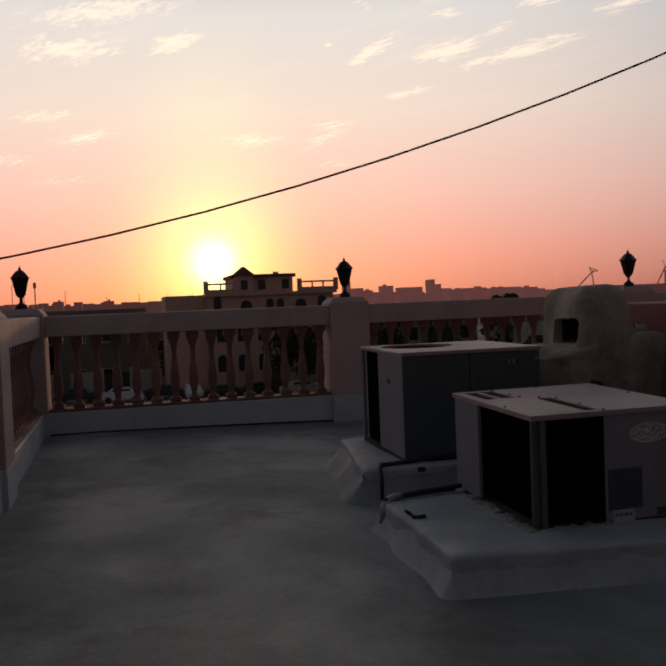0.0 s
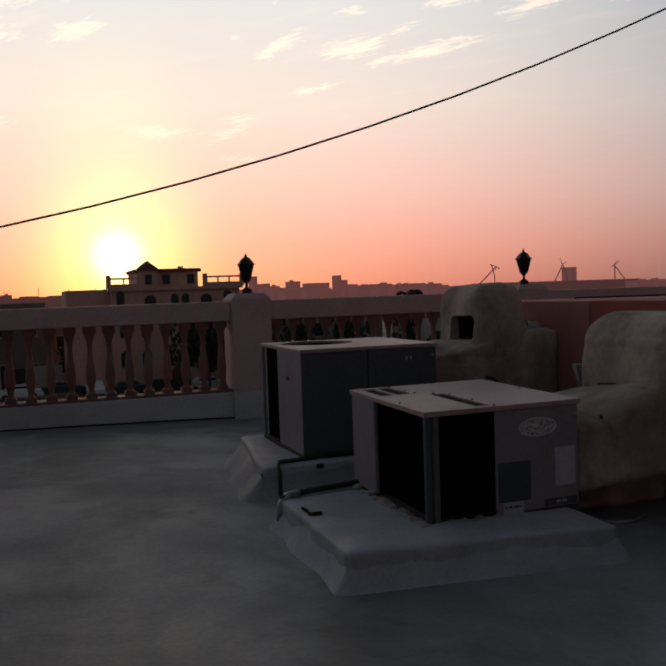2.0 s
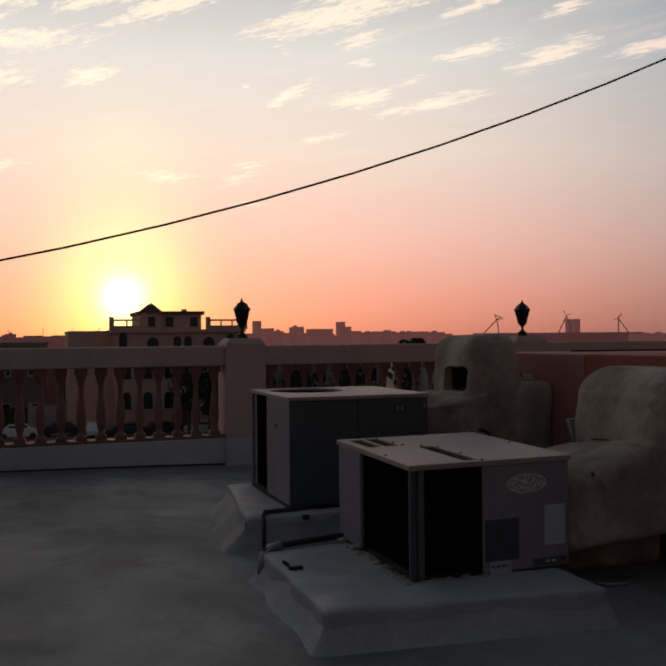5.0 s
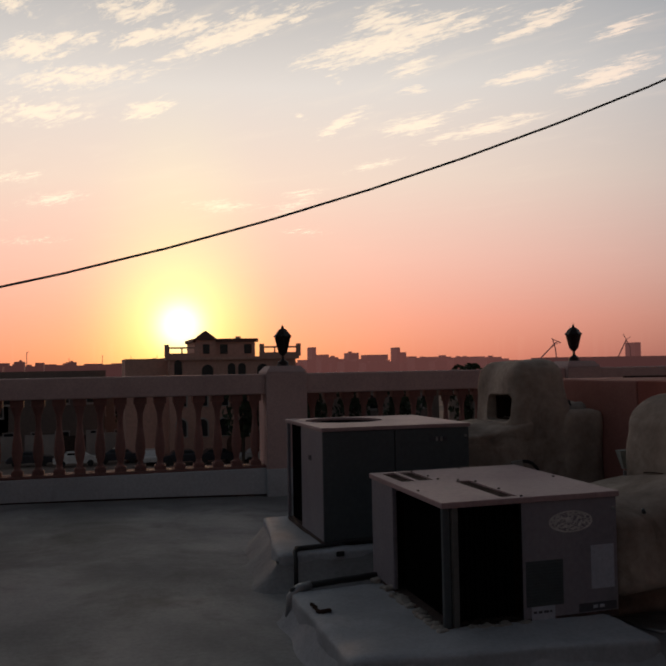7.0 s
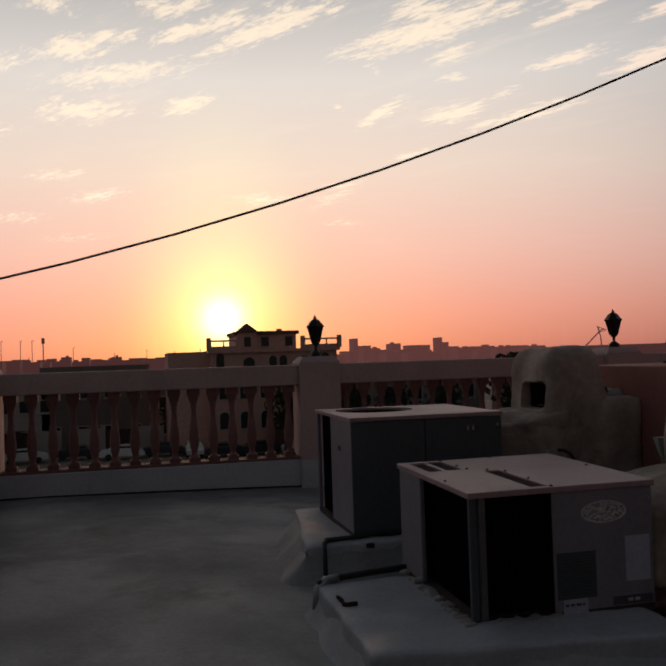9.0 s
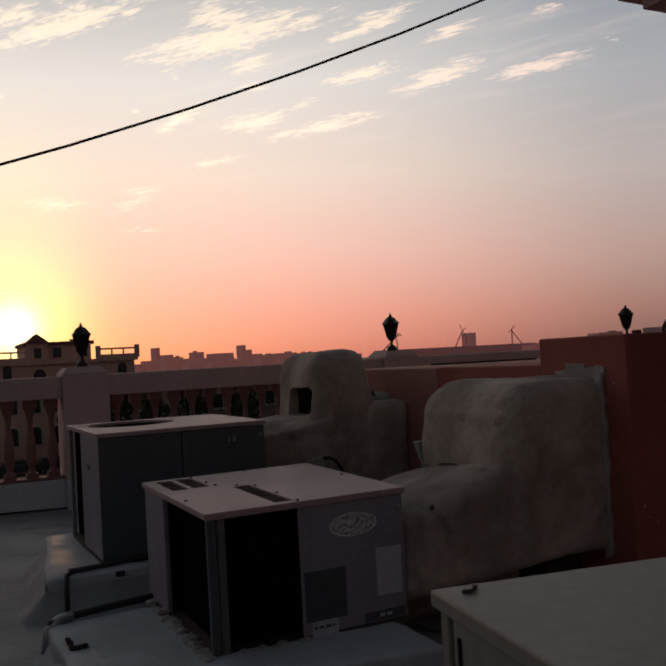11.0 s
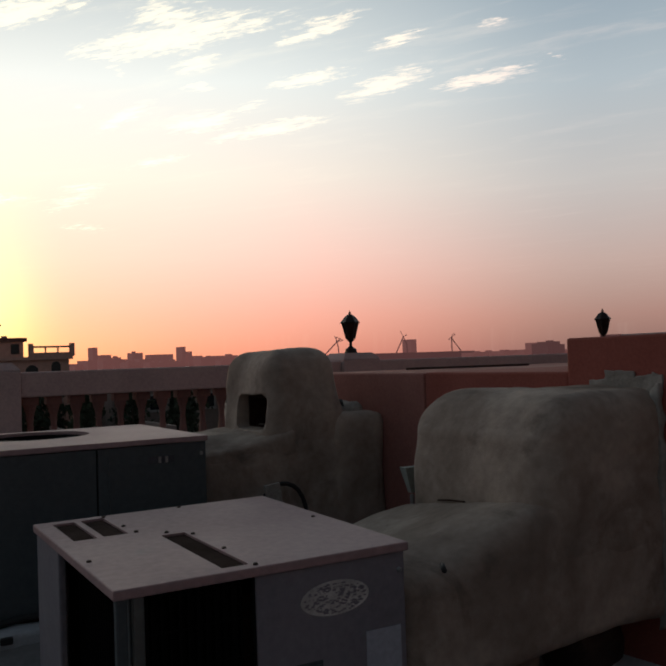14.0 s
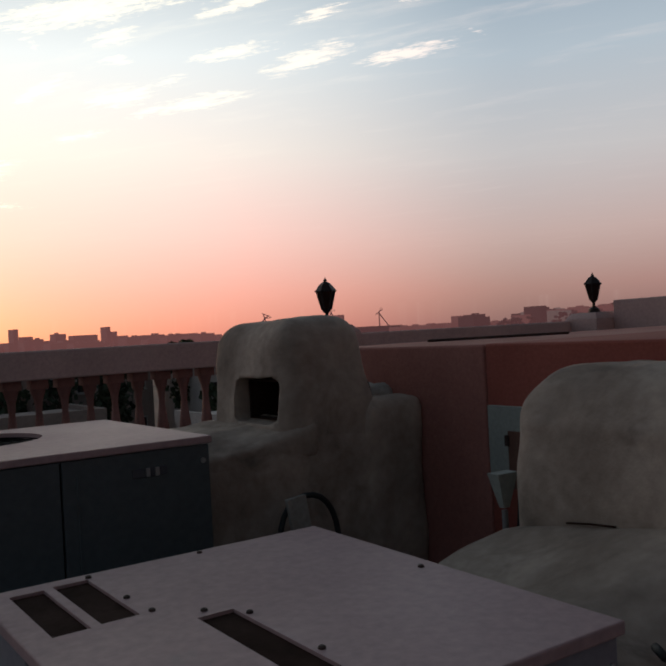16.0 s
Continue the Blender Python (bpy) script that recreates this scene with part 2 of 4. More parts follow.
# Lid tinted pink and lighter: the evening sky's sheen is in the colour.
M["lid"] = surface("unit_lid_sky_tinted", (0.44, 0.295, 0.292), (0.385, 0.258, 0.256), 0.54, 0.0, 0.9, 30, 0.05, (0.30, 0.25, 0.24), (0.6, 0.8), 2.0)
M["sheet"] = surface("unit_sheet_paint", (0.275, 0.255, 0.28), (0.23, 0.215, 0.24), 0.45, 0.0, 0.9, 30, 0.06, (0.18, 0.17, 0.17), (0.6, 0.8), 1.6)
# Darker sheet for posts and vent; on the tall unit's front it paints shade.
M["sheet_dark_shaded"] = surface("unit_sheet_dark_shaded", (0.082, 0.098, 0.104), (0.067, 0.081, 0.087), 0.45, 0.0, 0.9, 30, 0.06, (0.10, 0.10, 0.10), (0.6, 0.8), 1.6)
M["corner"] = surface("unit_corner_paint", (0.14, 0.14, 0.13), (0.11, 0.11, 0.10), 0.5, 0.0, 2, 30, 0.08, (0.08, 0.07, 0.06), (0.55, 0.75), 5.0)
M["beige"] = surface("unit_beige_paint", (0.23, 0.22, 0.19), (0.20, 0.19, 0.165), 0.5, 0.0, 0.8, 30, 0.06, (0.24, 0.22, 0.19), (0.6, 0.8), 1.5)
# Near-black brown: tar, sealant and crack, plus painted shade in slots, casing, duct.
M["shade_and_tar"] = surface("shade_and_tar_brown", (0.05, 0.028, 0.022), (0.032, 0.019, 0.015), 0.9, 0, 6, 50, 0, ior=1.12)
M["black"] = surface("black_void", (0.012, 0.012, 0.012), (0.02, 0.02, 0.02), 0.9, 0, 3, 40, 0, ior=1.12)
# Fins and wires near black: the deep shade of the bays is painted in.
M["fin"] = surface("coil_fins_shaded", (0.010, 0.010, 0.010), (0.006, 0.006, 0.006), 0.85, 0.0, 3, 60, 0, ior=1.12)
M["grille"] = surface("grille_wire_shaded", (0.010, 0.010, 0.010), (0.007, 0.007, 0.007), 0.9, 0.0, 3, 60, 0, ior=1.12)
M["label"] = surface("paper_label", (0.50, 0.52, 0.58), (0.42, 0.44, 0.50), 0.6, 0, 4, 50, 0.05)
M["ink"] = surface("label_ink", (0.06, 0.06, 0.07), (0.09, 0.09, 0.1), 0.7, 0, 4, 50, 0)
M["emblem"] = surface("emblem_print", (0.72, 0.69, 0.66), (0.5, 0.48, 0.46), 0.6, 0, 9, 60, 0)
M["iron"] = surface("lantern_iron", (0.025, 0.02, 0.02), (0.04, 0.03, 0.028), 0.5, 0.6, 8, 80, 0.1)
M["rubber"] = surface("black_rubber", (0.02, 0.02, 0.02), (0.03, 0.03, 0.03), 0.6, 0, 5, 60, 0.05)
M["steel"] = surface("galvanised_steel", (0.42, 0.42, 0.42), (0.32, 0.32, 0.33), 0.45, 0.8, 4, 60, 0.1)
M["rust"] = surface("rusty_steel", (0.085, 0.055, 0.045), (0.055, 0.04, 0.035), 0.8, 0.2, 6, 60, 0.25)
M["mesh"] = surface("dish_green_mesh", (0.05, 0.075, 0.055), (0.04, 0.06, 0.045), 0.7, 0.2, 5, 60, 0.1)
M["brown"] = surface("brown_hatch_board", (0.16, 0.08, 0.055), (0.12, 0.06, 0.045), 0.8, 0, 3, 50, 0.15)
M["pale"] = surface("pale_green_frame", (0.34, 0.36, 0.33), (0.28, 0.30, 0.275), 0.7, 0, 3, 50, 0.1)
# Villa render reddened: glare of the low sun is put into its colour.
M["house"] = surface("villa_render_reddened", (0.66, 0.39, 0.32), (0.57, 0.34, 0.27), 0.85, 0, 0.15, 3, 0.1)
M["house2"] = surface("block_render", (0.30, 0.23, 0.20), (0.24, 0.19, 0.17), 0.85, 0, 0.12, 3, 0.1, vary=0.3)
M["white"] = surface("white_garden_wall", (0.48, 0.43, 0.40), (0.40, 0.36, 0.34), 0.85, 0, 0.4, 5, 0.1)
M["roof"] = surface("clay_roof", (0.20, 0.10, 0.08), (0.15, 0.08, 0.065), 0.85, 0, 0.8, 8, 0.2)
M["pane"] = surface("dark_window_glass", (0.02, 0.022, 0.025), (0.03, 0.03, 0.032), 0.15, 0, 0.5, 3, 0)
M["leaf"] = surface("tree_leaves", (0.045, 0.06, 0.03), (0.03, 0.042, 0.02), 0.7, 0, 0.8, 6, 0.1, vary=0.25)
M["bark"] = surface("tree_bark", (0.10, 0.075, 0.055), (0.07, 0.05, 0.04), 0.9, 0, 2, 20, 0.3)
M["ground"] = surface("sandy_ground", (0.26, 0.20, 0.16), (0.18, 0.14, 0.12), 0.95, 0, 0.03, 0.8, 0.1, (0.08, 0.075, 0.07), (0.5, 0.6), 0.012)
M["asphalt"] = surface("street_asphalt", (0.055, 0.053, 0.052), (0.045, 0.043, 0.042), 0.9, 0, 0.2, 6, 0.1)
M["car_white"] = surface("white_car_paint", (0.75, 0.74, 0.72), (0.70, 0.69, 0.67), 0.2, 0, 0.5, 5, 0)
M["car_dark"] = surface("dark_car_paint", (0.05, 0.05, 0.06), (0.04, 0.04, 0.05), 0.2, 0, 0.5, 5, 0)


def haze_glow_material(name, col, glow):
    """Far silhouettes; the evening haze before them is put in as a faint glow of their own."""
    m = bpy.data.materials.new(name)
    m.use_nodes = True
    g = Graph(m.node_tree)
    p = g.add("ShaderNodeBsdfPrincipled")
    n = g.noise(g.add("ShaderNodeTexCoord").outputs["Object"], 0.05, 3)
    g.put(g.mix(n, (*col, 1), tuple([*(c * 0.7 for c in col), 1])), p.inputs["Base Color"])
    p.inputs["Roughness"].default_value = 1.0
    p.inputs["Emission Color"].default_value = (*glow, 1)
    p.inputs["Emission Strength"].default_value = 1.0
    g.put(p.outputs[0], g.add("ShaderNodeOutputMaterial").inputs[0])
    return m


# Haze painted as reddish emission on far walls, cranes, poles and trees.
M["far"] = haze_glow_material("far_haze_city", (0.12, 0.08, 0.08), (0.115, 0.042, 0.038))
M["far_pale"] = haze_glow_material("far_haze_pale", (0.22, 0.18, 0.17), (0.10, 0.055, 0.05))
M["far_dark"] = haze_glow_material("far_haze_dark", (0.06, 0.045, 0.045), (0.07, 0.027, 0.026))


# ---- shape helpers ----
def link(name, bm, material, parent=None, smooth=False, label=""):
    me = bpy.data.meshes.new(name)
    if bm.faces:
        bmesh.ops.recalc_face_normals(bm, faces=bm.faces)
    bm.to_mesh(me)
    bm.free()
    me.materials.append(M[material])
    if smooth:
        for p in me.polygons:
            p.use_smooth = True
    ob = new(name, me)
    if parent:
        ob.parent = parent
    if label:
        tagged(ob, label)
    return ob


def part(name, bm, material, parent, label="", smooth=False):
    return link(name, bm, material, parent, smooth, label)


def thing(name, at, label, category, group="", kind=""):
    ob = new(name)
    ob.location = at
    ob.empty_display_size = 0.1
    return tagged(ob, label, category, group, kind)


def structure(name, bm, material, label, category, smooth=False):
    return tagged(link(name, bm, material, None, smooth), label, category, "", "structure")


def box(x0, x1, y0, y1, z0, z1, bevel=0.0, bm=None, seg=2):
    own = bmesh.new()
    r = bmesh.ops.create_cube(own, size=1.0)
    for v in r["verts"]:
        v.co = Vector((x0 + (v.co.x + 0.5) * (x1 - x0), y0 + (v.co.y + 0.5) * (y1 - y0), z0 + (v.co.z + 0.5) * (z1 - z0)))
    if bevel:
        bmesh.ops.bevel(own, geom=list(own.edges), offset=bevel, segments=seg, affect="EDGES", profile=0.5)
    return join(bm, own)


def join(bm, own):
    if bm is None:
        return own
    me = bpy.data.meshes.new("tmp")
    own.to_mesh(me)
    own.free()
    bm.from_mesh(me)
    bpy.data.meshes.remove(me)
    return bm


def lathe(profile, seg=12, bm=None, at=(0, 0, 0), twist=0.0):
    """Turns (radius, height) pairs round z."""
    own = bmesh.new()
    rings = []
    for r, h in profile:
        rings.append([own.verts.new((at[0] + r * math.cos(twist + 2 * math.pi * i / seg), at[1] + r * math.sin(twist + 2 * math.pi * i / seg), at[2] + h)) for i in range(seg)])
    for a, b in zip(rings, rings[1:]):
        for i in range(seg):
            own.faces.new((a[i], a[(i + 1) % seg], b[(i + 1) % seg], b[i]))
    own.faces.new(rings[0][::-1])
    own.faces.new(rings[-1])
    return join(bm, own)


def tube(points, r, seg=8, bm=None):
    """A round bar along points."""
    own = bmesh.new()
    rings = []
    pts = [Vector(p) for p in points]
    for i, p in enumerate(pts):
        d = (pts[min(i + 1, len(pts) - 1)] - pts[max(i - 1, 0)]).normalized()
        a = d.orthogonal().normalized() if not rings else (side - d * side.dot(d)).normalized()
        side = a
        b = d.cross(a)
        rings.append([own.verts.new(p + r * (math.cos(k * 2 * math.pi / seg) * a + math.sin(k * 2 * math.pi / seg) * b)) for k in range(seg)])
    for q, w in zip(rings, rings[1:]):
        for k in range(seg):
            own.faces.new((q[k], q[(k + 1) % seg], w[(k + 1) % seg], w[k]))
    own.faces.new(rings[0][::-1])
    own.faces.new(rings[-1])
    return join(bm, own)


def blob(x0, x1, y0, y1, z0, z1, r, n=20, rough=0.012, freq=3.0, bm=None, shape=None):
    """A hand-plastered block: rounded edges of radius r and an uneven skin."""
    own = bmesh.new()
    bmesh.ops.create_cube(own, size=2.0)
    bmesh.ops.subdivide_edges(own, edges=list(own.edges), cuts=n, use_grid_fill=True)
    lo, hi = Vector((x0, y0, z0)), Vector((x1, y1, z1))
    for v in own.verts:
        p = Vector([lo[i] + (v.co[i] + 1) / 2 * (hi[i] - lo[i]) for i in range(3)])
        rr = min(r, min(hi - lo) / 2)
        q = Vector([min(max(p[i], lo[i] + rr), hi[i] - rr) for i in range(3)])
        d = p - q
        if d.length > 1e-6:
            p = q + d.normalized() * rr if d.length > rr else p
        if shape:
            p = shape(p)
        k = noise.noise(p * freq) + 0.4 * noise.noise(p * freq * 3.1)
        out = d.normalized() if d.length > 1e-6 else Vector((0, 0, 0))
        v.co = p + out * rough * k
    return join(bm, own)


def solid_cut(ob, cutter):
    """Cuts one mesh out of another for good."""
    mod = ob.modifiers.new("cut", "BOOLEAN")
    mod.object, mod.operation, mod.solver = cutter, "DIFFERENCE", "EXACT"
    dg = bpy.context.evaluated_depsgraph_get()
    me = bpy.data.meshes.new_from_object(ob.evaluated_get(dg))
    ob.modifiers.clear()
    ob.data = me
    bpy.data.objects.remove(cutter)


# ---- the roof and its walls ----
def roof_floor():
    bm = bmesh.new()
    nx, ny = 90, 110
    x0, x1, y0, y1 = -1.2, 12.6, -4.0, 11.2
    grid = []
    for j in range(ny + 1):
        row = []
        for i in range(nx + 1):
            x, y = x0 + (x1 - x0) * i / nx, y0 + (y1 - y0) * j / ny
            z = 0.012 * noise.noise(Vector((x * 0.5, y * 0.5, 0))) + 0.006 * noise.noise(Vector((x * 1.7, y * 1.7, 3)))
            z += 0.07 * max(0.0, (y - 6.0) / 5.0) * max(0.0, min(1.0, (2.6 - x) / 3.0))
            row.append(bm.verts.new((x, y, z)))
        grid.append(row)
    for j in range(ny):
        for i in range(nx):
            bm.faces.new((grid[j][i], grid[j][i + 1], grid[j + 1][i + 1], grid[j + 1][i]))
    structure("floor", bm, "coat", "flat roof with stained grey-white waterproof coating", "roof floor", True)
    structure("roof_slab", box(-1.25, 12.7, -4.2, 11.35, -0.5, -0.06), "parapet", "thick concrete roof slab under the coating", "roof slab")


roof_floor()

PY = 10.9          # inner face of the north parapet
BAL = [(0.052, 0.0), (0.052, 0.06), (0.036, 0.075), (0.030, 0.11), (0.048, 0.19), (0.056, 0.27), (0.050, 0.36), (0.034, 0.50), (0.026, 0.60), (0.034, 0.70), (0.052, 0.76), (0.060, 0.80), (0.060, 0.885)]


def baluster_mesh():
    bm = lathe([(r * 1.12, h) for r, h in BAL], 10)
    box(-0.065, 0.065, -0.065, 0.065, 0.0, 0.05, 0.0, bm)
    box(-0.075, 0.075, -0.07, 0.07, 0.80, 0.885, 0.0, bm)
    ob = link("baluster", bm, "baluster", None, False)
    me = ob.data
    bpy.data.objects.remove(ob)
    return me


BALUSTER = baluster_mesh()


def balustrade(name, a, b, count, along="x", at=PY, label=""):
    """A bay between two pillars: kerb, row of balusters and a deep top rail."""
    t = thing(name, (0, 0, 0), label, "balustrade", "roof balustrades", "structure")
    if along == "x":
        part("kerb", box(a, b, at + 0.0, at + 0.30, -0.02, 0.345, 0.015), "kerb", t, "grey-white coated kerb")
        part("ledge", box(a, b, at + 0.03, at + 0.29, 0.343, 0.38, 0.008), "baluster", t)
        part("rail", box(a, b, at + 0.0, at + 0.30, 1.262, 1.515, 0.015), "parapet", t)
        n = 24
        bead = [(a + (b - a) * k / n, at - 0.004, 0.012 + 0.07 * max(0.0, (at - 6.0) / 5.0) * max(0.0, min(1.0, (2.6 - (a + (b - a) * k / n)) / 3.0)) + 0.012 * noise.noise(Vector((a + (b - a) * k / n * 0.5, at * 0.5, 0)))) for k in range(n + 1)]
        part("sealant", tube(bead, 0.011, 6), "shade_and_tar", t, "dark sealant line at the kerb foot")
    else:
        part("kerb", box(at - 0.30, at, a, b, -0.02, 0.345, 0.015), "kerb", t, "grey-white coated kerb")
        part("ledge", box(at - 0.29, at - 0.03, a, b, 0.343, 0.38, 0.008), "baluster", t)
        part("rail", box(at - 0.30, at, a, b, 1.262, 1.515, 0.015), "parapet", t)
    for i in range(count):
        u = a + (b - a) * (i + 0.5) / count
        o = new("baluster", BALUSTER)
        o.parent = t
        o.location = (u, at + 0.15, 0.379) if along == "x" else (at - 0.15, u, 0.379)
    return t


def pillar(x, y, w=0.52, top=1.535, peak=1.612):
    t = thing("pillar", (x, y, 0), "painted square parapet pillar with a low pyramid cap", "pillar", "parapet pillars", "structure")
    h = w / 2
    part("shaft", box(-h, h, -h, h, -0.02, top, 0.012), "parapet", t)
    part("foot", box(-h - 0.006, h + 0.006, -h - 0.006, h + 0.006, -0.02, 0.34, 0.012), "kerb", t, "grey-white coated foot")
    bm = bmesh.new()
    v = [bm.verts.new(c) for c in ((-h, -h, top + 0.001), (h, -h, top + 0.001), (h, h, top + 0.001), (-h, h, top + 0.001))]
    q = 0.19
    u = [bm.verts.new(c) for c in ((-q, -q, peak), (q, -q, peak), (q, q, peak), (-q, q, peak))]
    for i in range(4):
        bm.faces.new((v[i], v[(i + 1) % 4], u[(i + 1) % 4], u[i]))
    bm.faces.new(u)
    bm.faces.new(v[::-1])
    part("cap", bm, "parapet", t)
    return t


pillar(-1.22, 11.10)
pillar(2.82, 11.10)
pillar(7.03, 11.10)
pillar(11.02, 10.74)
pillar(-1.22, 7.45)
pillar(-1.22, 3.6)
balustrade("balustrade", -0.96, 2.56, 15, label="roof parapet with rows of turned pinkish balusters")
balustrade("balustrade", 3.08, 6.77, 16, label="roof parapet with rows of turned pinkish balusters")
balustrade("balustrade", 7.29, 10.76, 15, label="roof parapet with rows of turned pinkish balusters")
balustrade("balustrade", 7.71, 10.84, 14, "y", -1.0, "side parapet with rows of turned pinkish balusters")
balustrade("balustrade", 3.86, 7.19, 14, "y", -1.0, "side parapet with rows of turned pinkish balusters")
structure("wall_west", box(-1.3, -1.0, -4.0, 3.34, 0.0, 1.5, 0.01), "parapet", "plain painted side parapet of the roof", "parapet")
side_wall = thing("parapet_side", (0, 0, 0), "raised side parapet with a dark slot under its rail", "parapet", "", "structure")
part("base", box(11.12, 11.36, 6.4, 10.48, 0.0, 1.14, 0.01), "parapet", side_wall)
part("rail", box(11.10, 11.38, 6.4, 10.48, 1.37, 1.76, 0.015), "parapet", side_wall)
# Board added behind the slot, standing in for the shadow under the rail.
part("slot_shade", box(11.28, 11.34, 6.4, 10.48, 1.139, 1.371), "brown", side_wall, "brown board added to darken the slot")
part("slot_post", box(11.12, 11.36, 9.9, 10.2, 1.139, 1.371), "parapet", side_wall)
structure("parapet_east", box(11.28, 13.6, 10.88, 11.2, 0.0, 1.62, 0.01), "parapet", "plain pink parapet wall continuing along the roof", "parapet")


# ---- roof lanterns ----
def lantern(x, y, z):
    t = thing("lantern", (x, y, z), "dark iron post lantern standing on a parapet pillar", "lantern", "parapet lanterns")
    part("base", lathe([(0.085, -0.032), (0.07, 0.0), (0.07, 0.02), (0.045, 0.035), (0.03, 0.05)], 12), "iron", t)
    part("stem", lathe([(0.022, 0.04), (0.018, 0.10), (0.03, 0.115), (0.05, 0.135)], 10), "iron", t)
    body = part("cage", lathe([(0.045, 0.13), (0.052, 0.14), (0.054, 0.15)], 6), "iron", t)
    for k in range(6):
        a = 2 * math.pi * (k + 0.5) / 6
        c, s = math.cos(a), math.sin(a)
        part("bar", tube([(0.052 * c, 0.052 * s, 0.145), (0.102 * c, 0.102 * s, 0.345)], 0.008, 5), "iron", t)
        a0, a1 = 2 * math.pi * (k + 0.5) / 6, 2 * math.pi * (k + 1.5) / 6
        bm = bmesh.new()
        q = []
        for aa, r, h in ((a0, 0.048, 0.147), (a1, 0.048, 0.147), (a1, 0.096, 0.343), (a0, 0.096, 0.343)):
            q.append(bm.verts.new((r * math.cos(aa), r * math.sin(aa), h)))
        f = bm.faces.new(q)
        bmesh.ops.solidify(bm, geom=[f], thickness=0.004)
        part("pane", bm, "pane_amber", t)
    part("roof", lathe([(0.118, 0.34), (0.122, 0.352), (0.10, 0.375), (0.075, 0.41), (0.05, 0.435), (0.03, 0.445), (0.022, 0.452)], 6, twist=math.pi / 6), "iron", t)
    part("finial", lathe([(0.012, 0.45), (0.022, 0.465), (0.01, 0.478), (0.004, 0.50)], 8), "iron", t)
    return t


M["pane_amber"] = surface("lantern_glass", (0.06, 0.035, 0.03), (0.045, 0.028, 0.025), 0.2, 0, 8, 60, 0)
LANT = lantern(2.83, 11.10, 1.64)
for lx, ly in ((-1.23, 11.10), (7.03, 11.10), (11.02, 10.72)):
    copy_thing(LANT, pose(lx, ly, 1.64))

# ---- raised plinths under the units ----
def cant(ring, w, h, rough, closed, top=0.0, n=5):
    """A sloped fillet of mortar: from height h at the wall line down to the floor w further out. ring: (x, y, nx, ny)."""
    bm = bmesh.new()
    rows = []
    for k, (x, y, nx, ny) in enumerate(ring):
        v1 = noise.noise(Vector((x * 2.3, y * 2.3, 5.0)))
        v2 = noise.noise(Vector((x * 7.0, y * 7.0, 9.0)))
        ww = w * (1 + 0.4 * v1 + 0.06 * v2)
        hh = h * (1 + 0.25 * v1)
        row = []
        for i in range(n + 1):
            u = i / n
            z = hh * (1 - u) ** 1.25 + rough * noise.noise(Vector((x * 6, y * 6, u * 3))) * (1 - u) - 0.006 * u
            row.append(bm.verts.new((x + nx * (ww * u - 0.03), y + ny * (ww * u - 0.03), top + z)))
        rows.append(row)
    m = len(rows)
    for k in range(m if closed else m - 1):
        a, c = rows[k], rows[(k + 1) % m]
        for i in range(n):
            bm.faces.new((a[i], a[i + 1], c[i + 1], c[i]))
    return bm


def rect_ring(x0, x1, y0, y1, step=0.08, corner=6):
    ring = []
    sides = (((x0, y0), (x1, y0), (0, -1)), ((x1, y0), (x1, y1), (1, 0)), ((x1, y1), (x0, y1), (0, 1)), ((x0, y1), (x0, y0), (-1, 0)))
    for (a, c, nrm), nxt in zip(sides, sides[1:] + sides[:1]):
        m = max(2, int(math.dist(a, c) / step))
        for k in range(m + 1):
            u = k / m
            ring.append((a[0] + (c[0] - a[0]) * u, a[1] + (c[1] - a[1]) * u, *nrm))
        for k in range(1, corner):
            u = k / corner
            q = Vector((nrm[0] * (1 - u) + nxt[2][0] * u, nrm[1] * (1 - u) + nxt[2][1] * u)).normalized()
            ring.append((c[0], c[1], q.x, q.y))
    return ring


def plinth(name, x0, x1, y0, y1, h, label, skew=(0.0, 0.0), lap=0.10, coat="pad"):
    """A cast pad with an uneven coated skirt round its foot."""
    t = thing(name, (0, 0, 0), label, "plinth", "unit plinths")
    def slant(x, y):
        """The pad is not square: its front runs askew by skew[0], its side by skew[1]."""
        u, w = (x - x0) / (x1 - x0), (y - y0) / (y1 - y0)
        return x + skew[1] * w * (1 - u), y + skew[0] * (1 - u) * (1 - w)

    def wander(p):
        k = 0.02 * noise.noise(Vector((p.x * 1.8, p.y * 1.8, 2.0))) + 0.008 * noise.noise(Vector((p.x * 7, p.y * 7, 2.0)))
        x, y = slant(p.x, p.y)
        return Vector((x + k, y - k, p.z + 0.01 * noise.noise(Vector((p.x * 1.3, p.y * 1.3, 7.0)))))
    part("slab", blob(x0, x1, y0, y1, -0.05, h, 0.03, 34, 0.012, 3.0, None, wander), "pad", t, "", True)
    ring = [(*slant(x, y), nx, ny) for x, y, nx, ny in rect_ring(x0, x1, y0, y1)]
    part("skirt", cant(ring, lap, h * 0.86, 0.018, True, 0.0, 7), coat, t, "slumped waterproof skirt", True)
    return t


plinth("plinth", 1.62, 3.22, 4.08, 5.62, 0.205, "grey-white coated concrete plinth under the low cooling unit", (0.17, 0.03), 0.11)
plinth("plinth", 1.75, 3.52, 6.45, 8.05, 0.245, "grey-white coated concrete plinth under the taller cooling unit", (0.03, 0.21), 0.24, "coat")


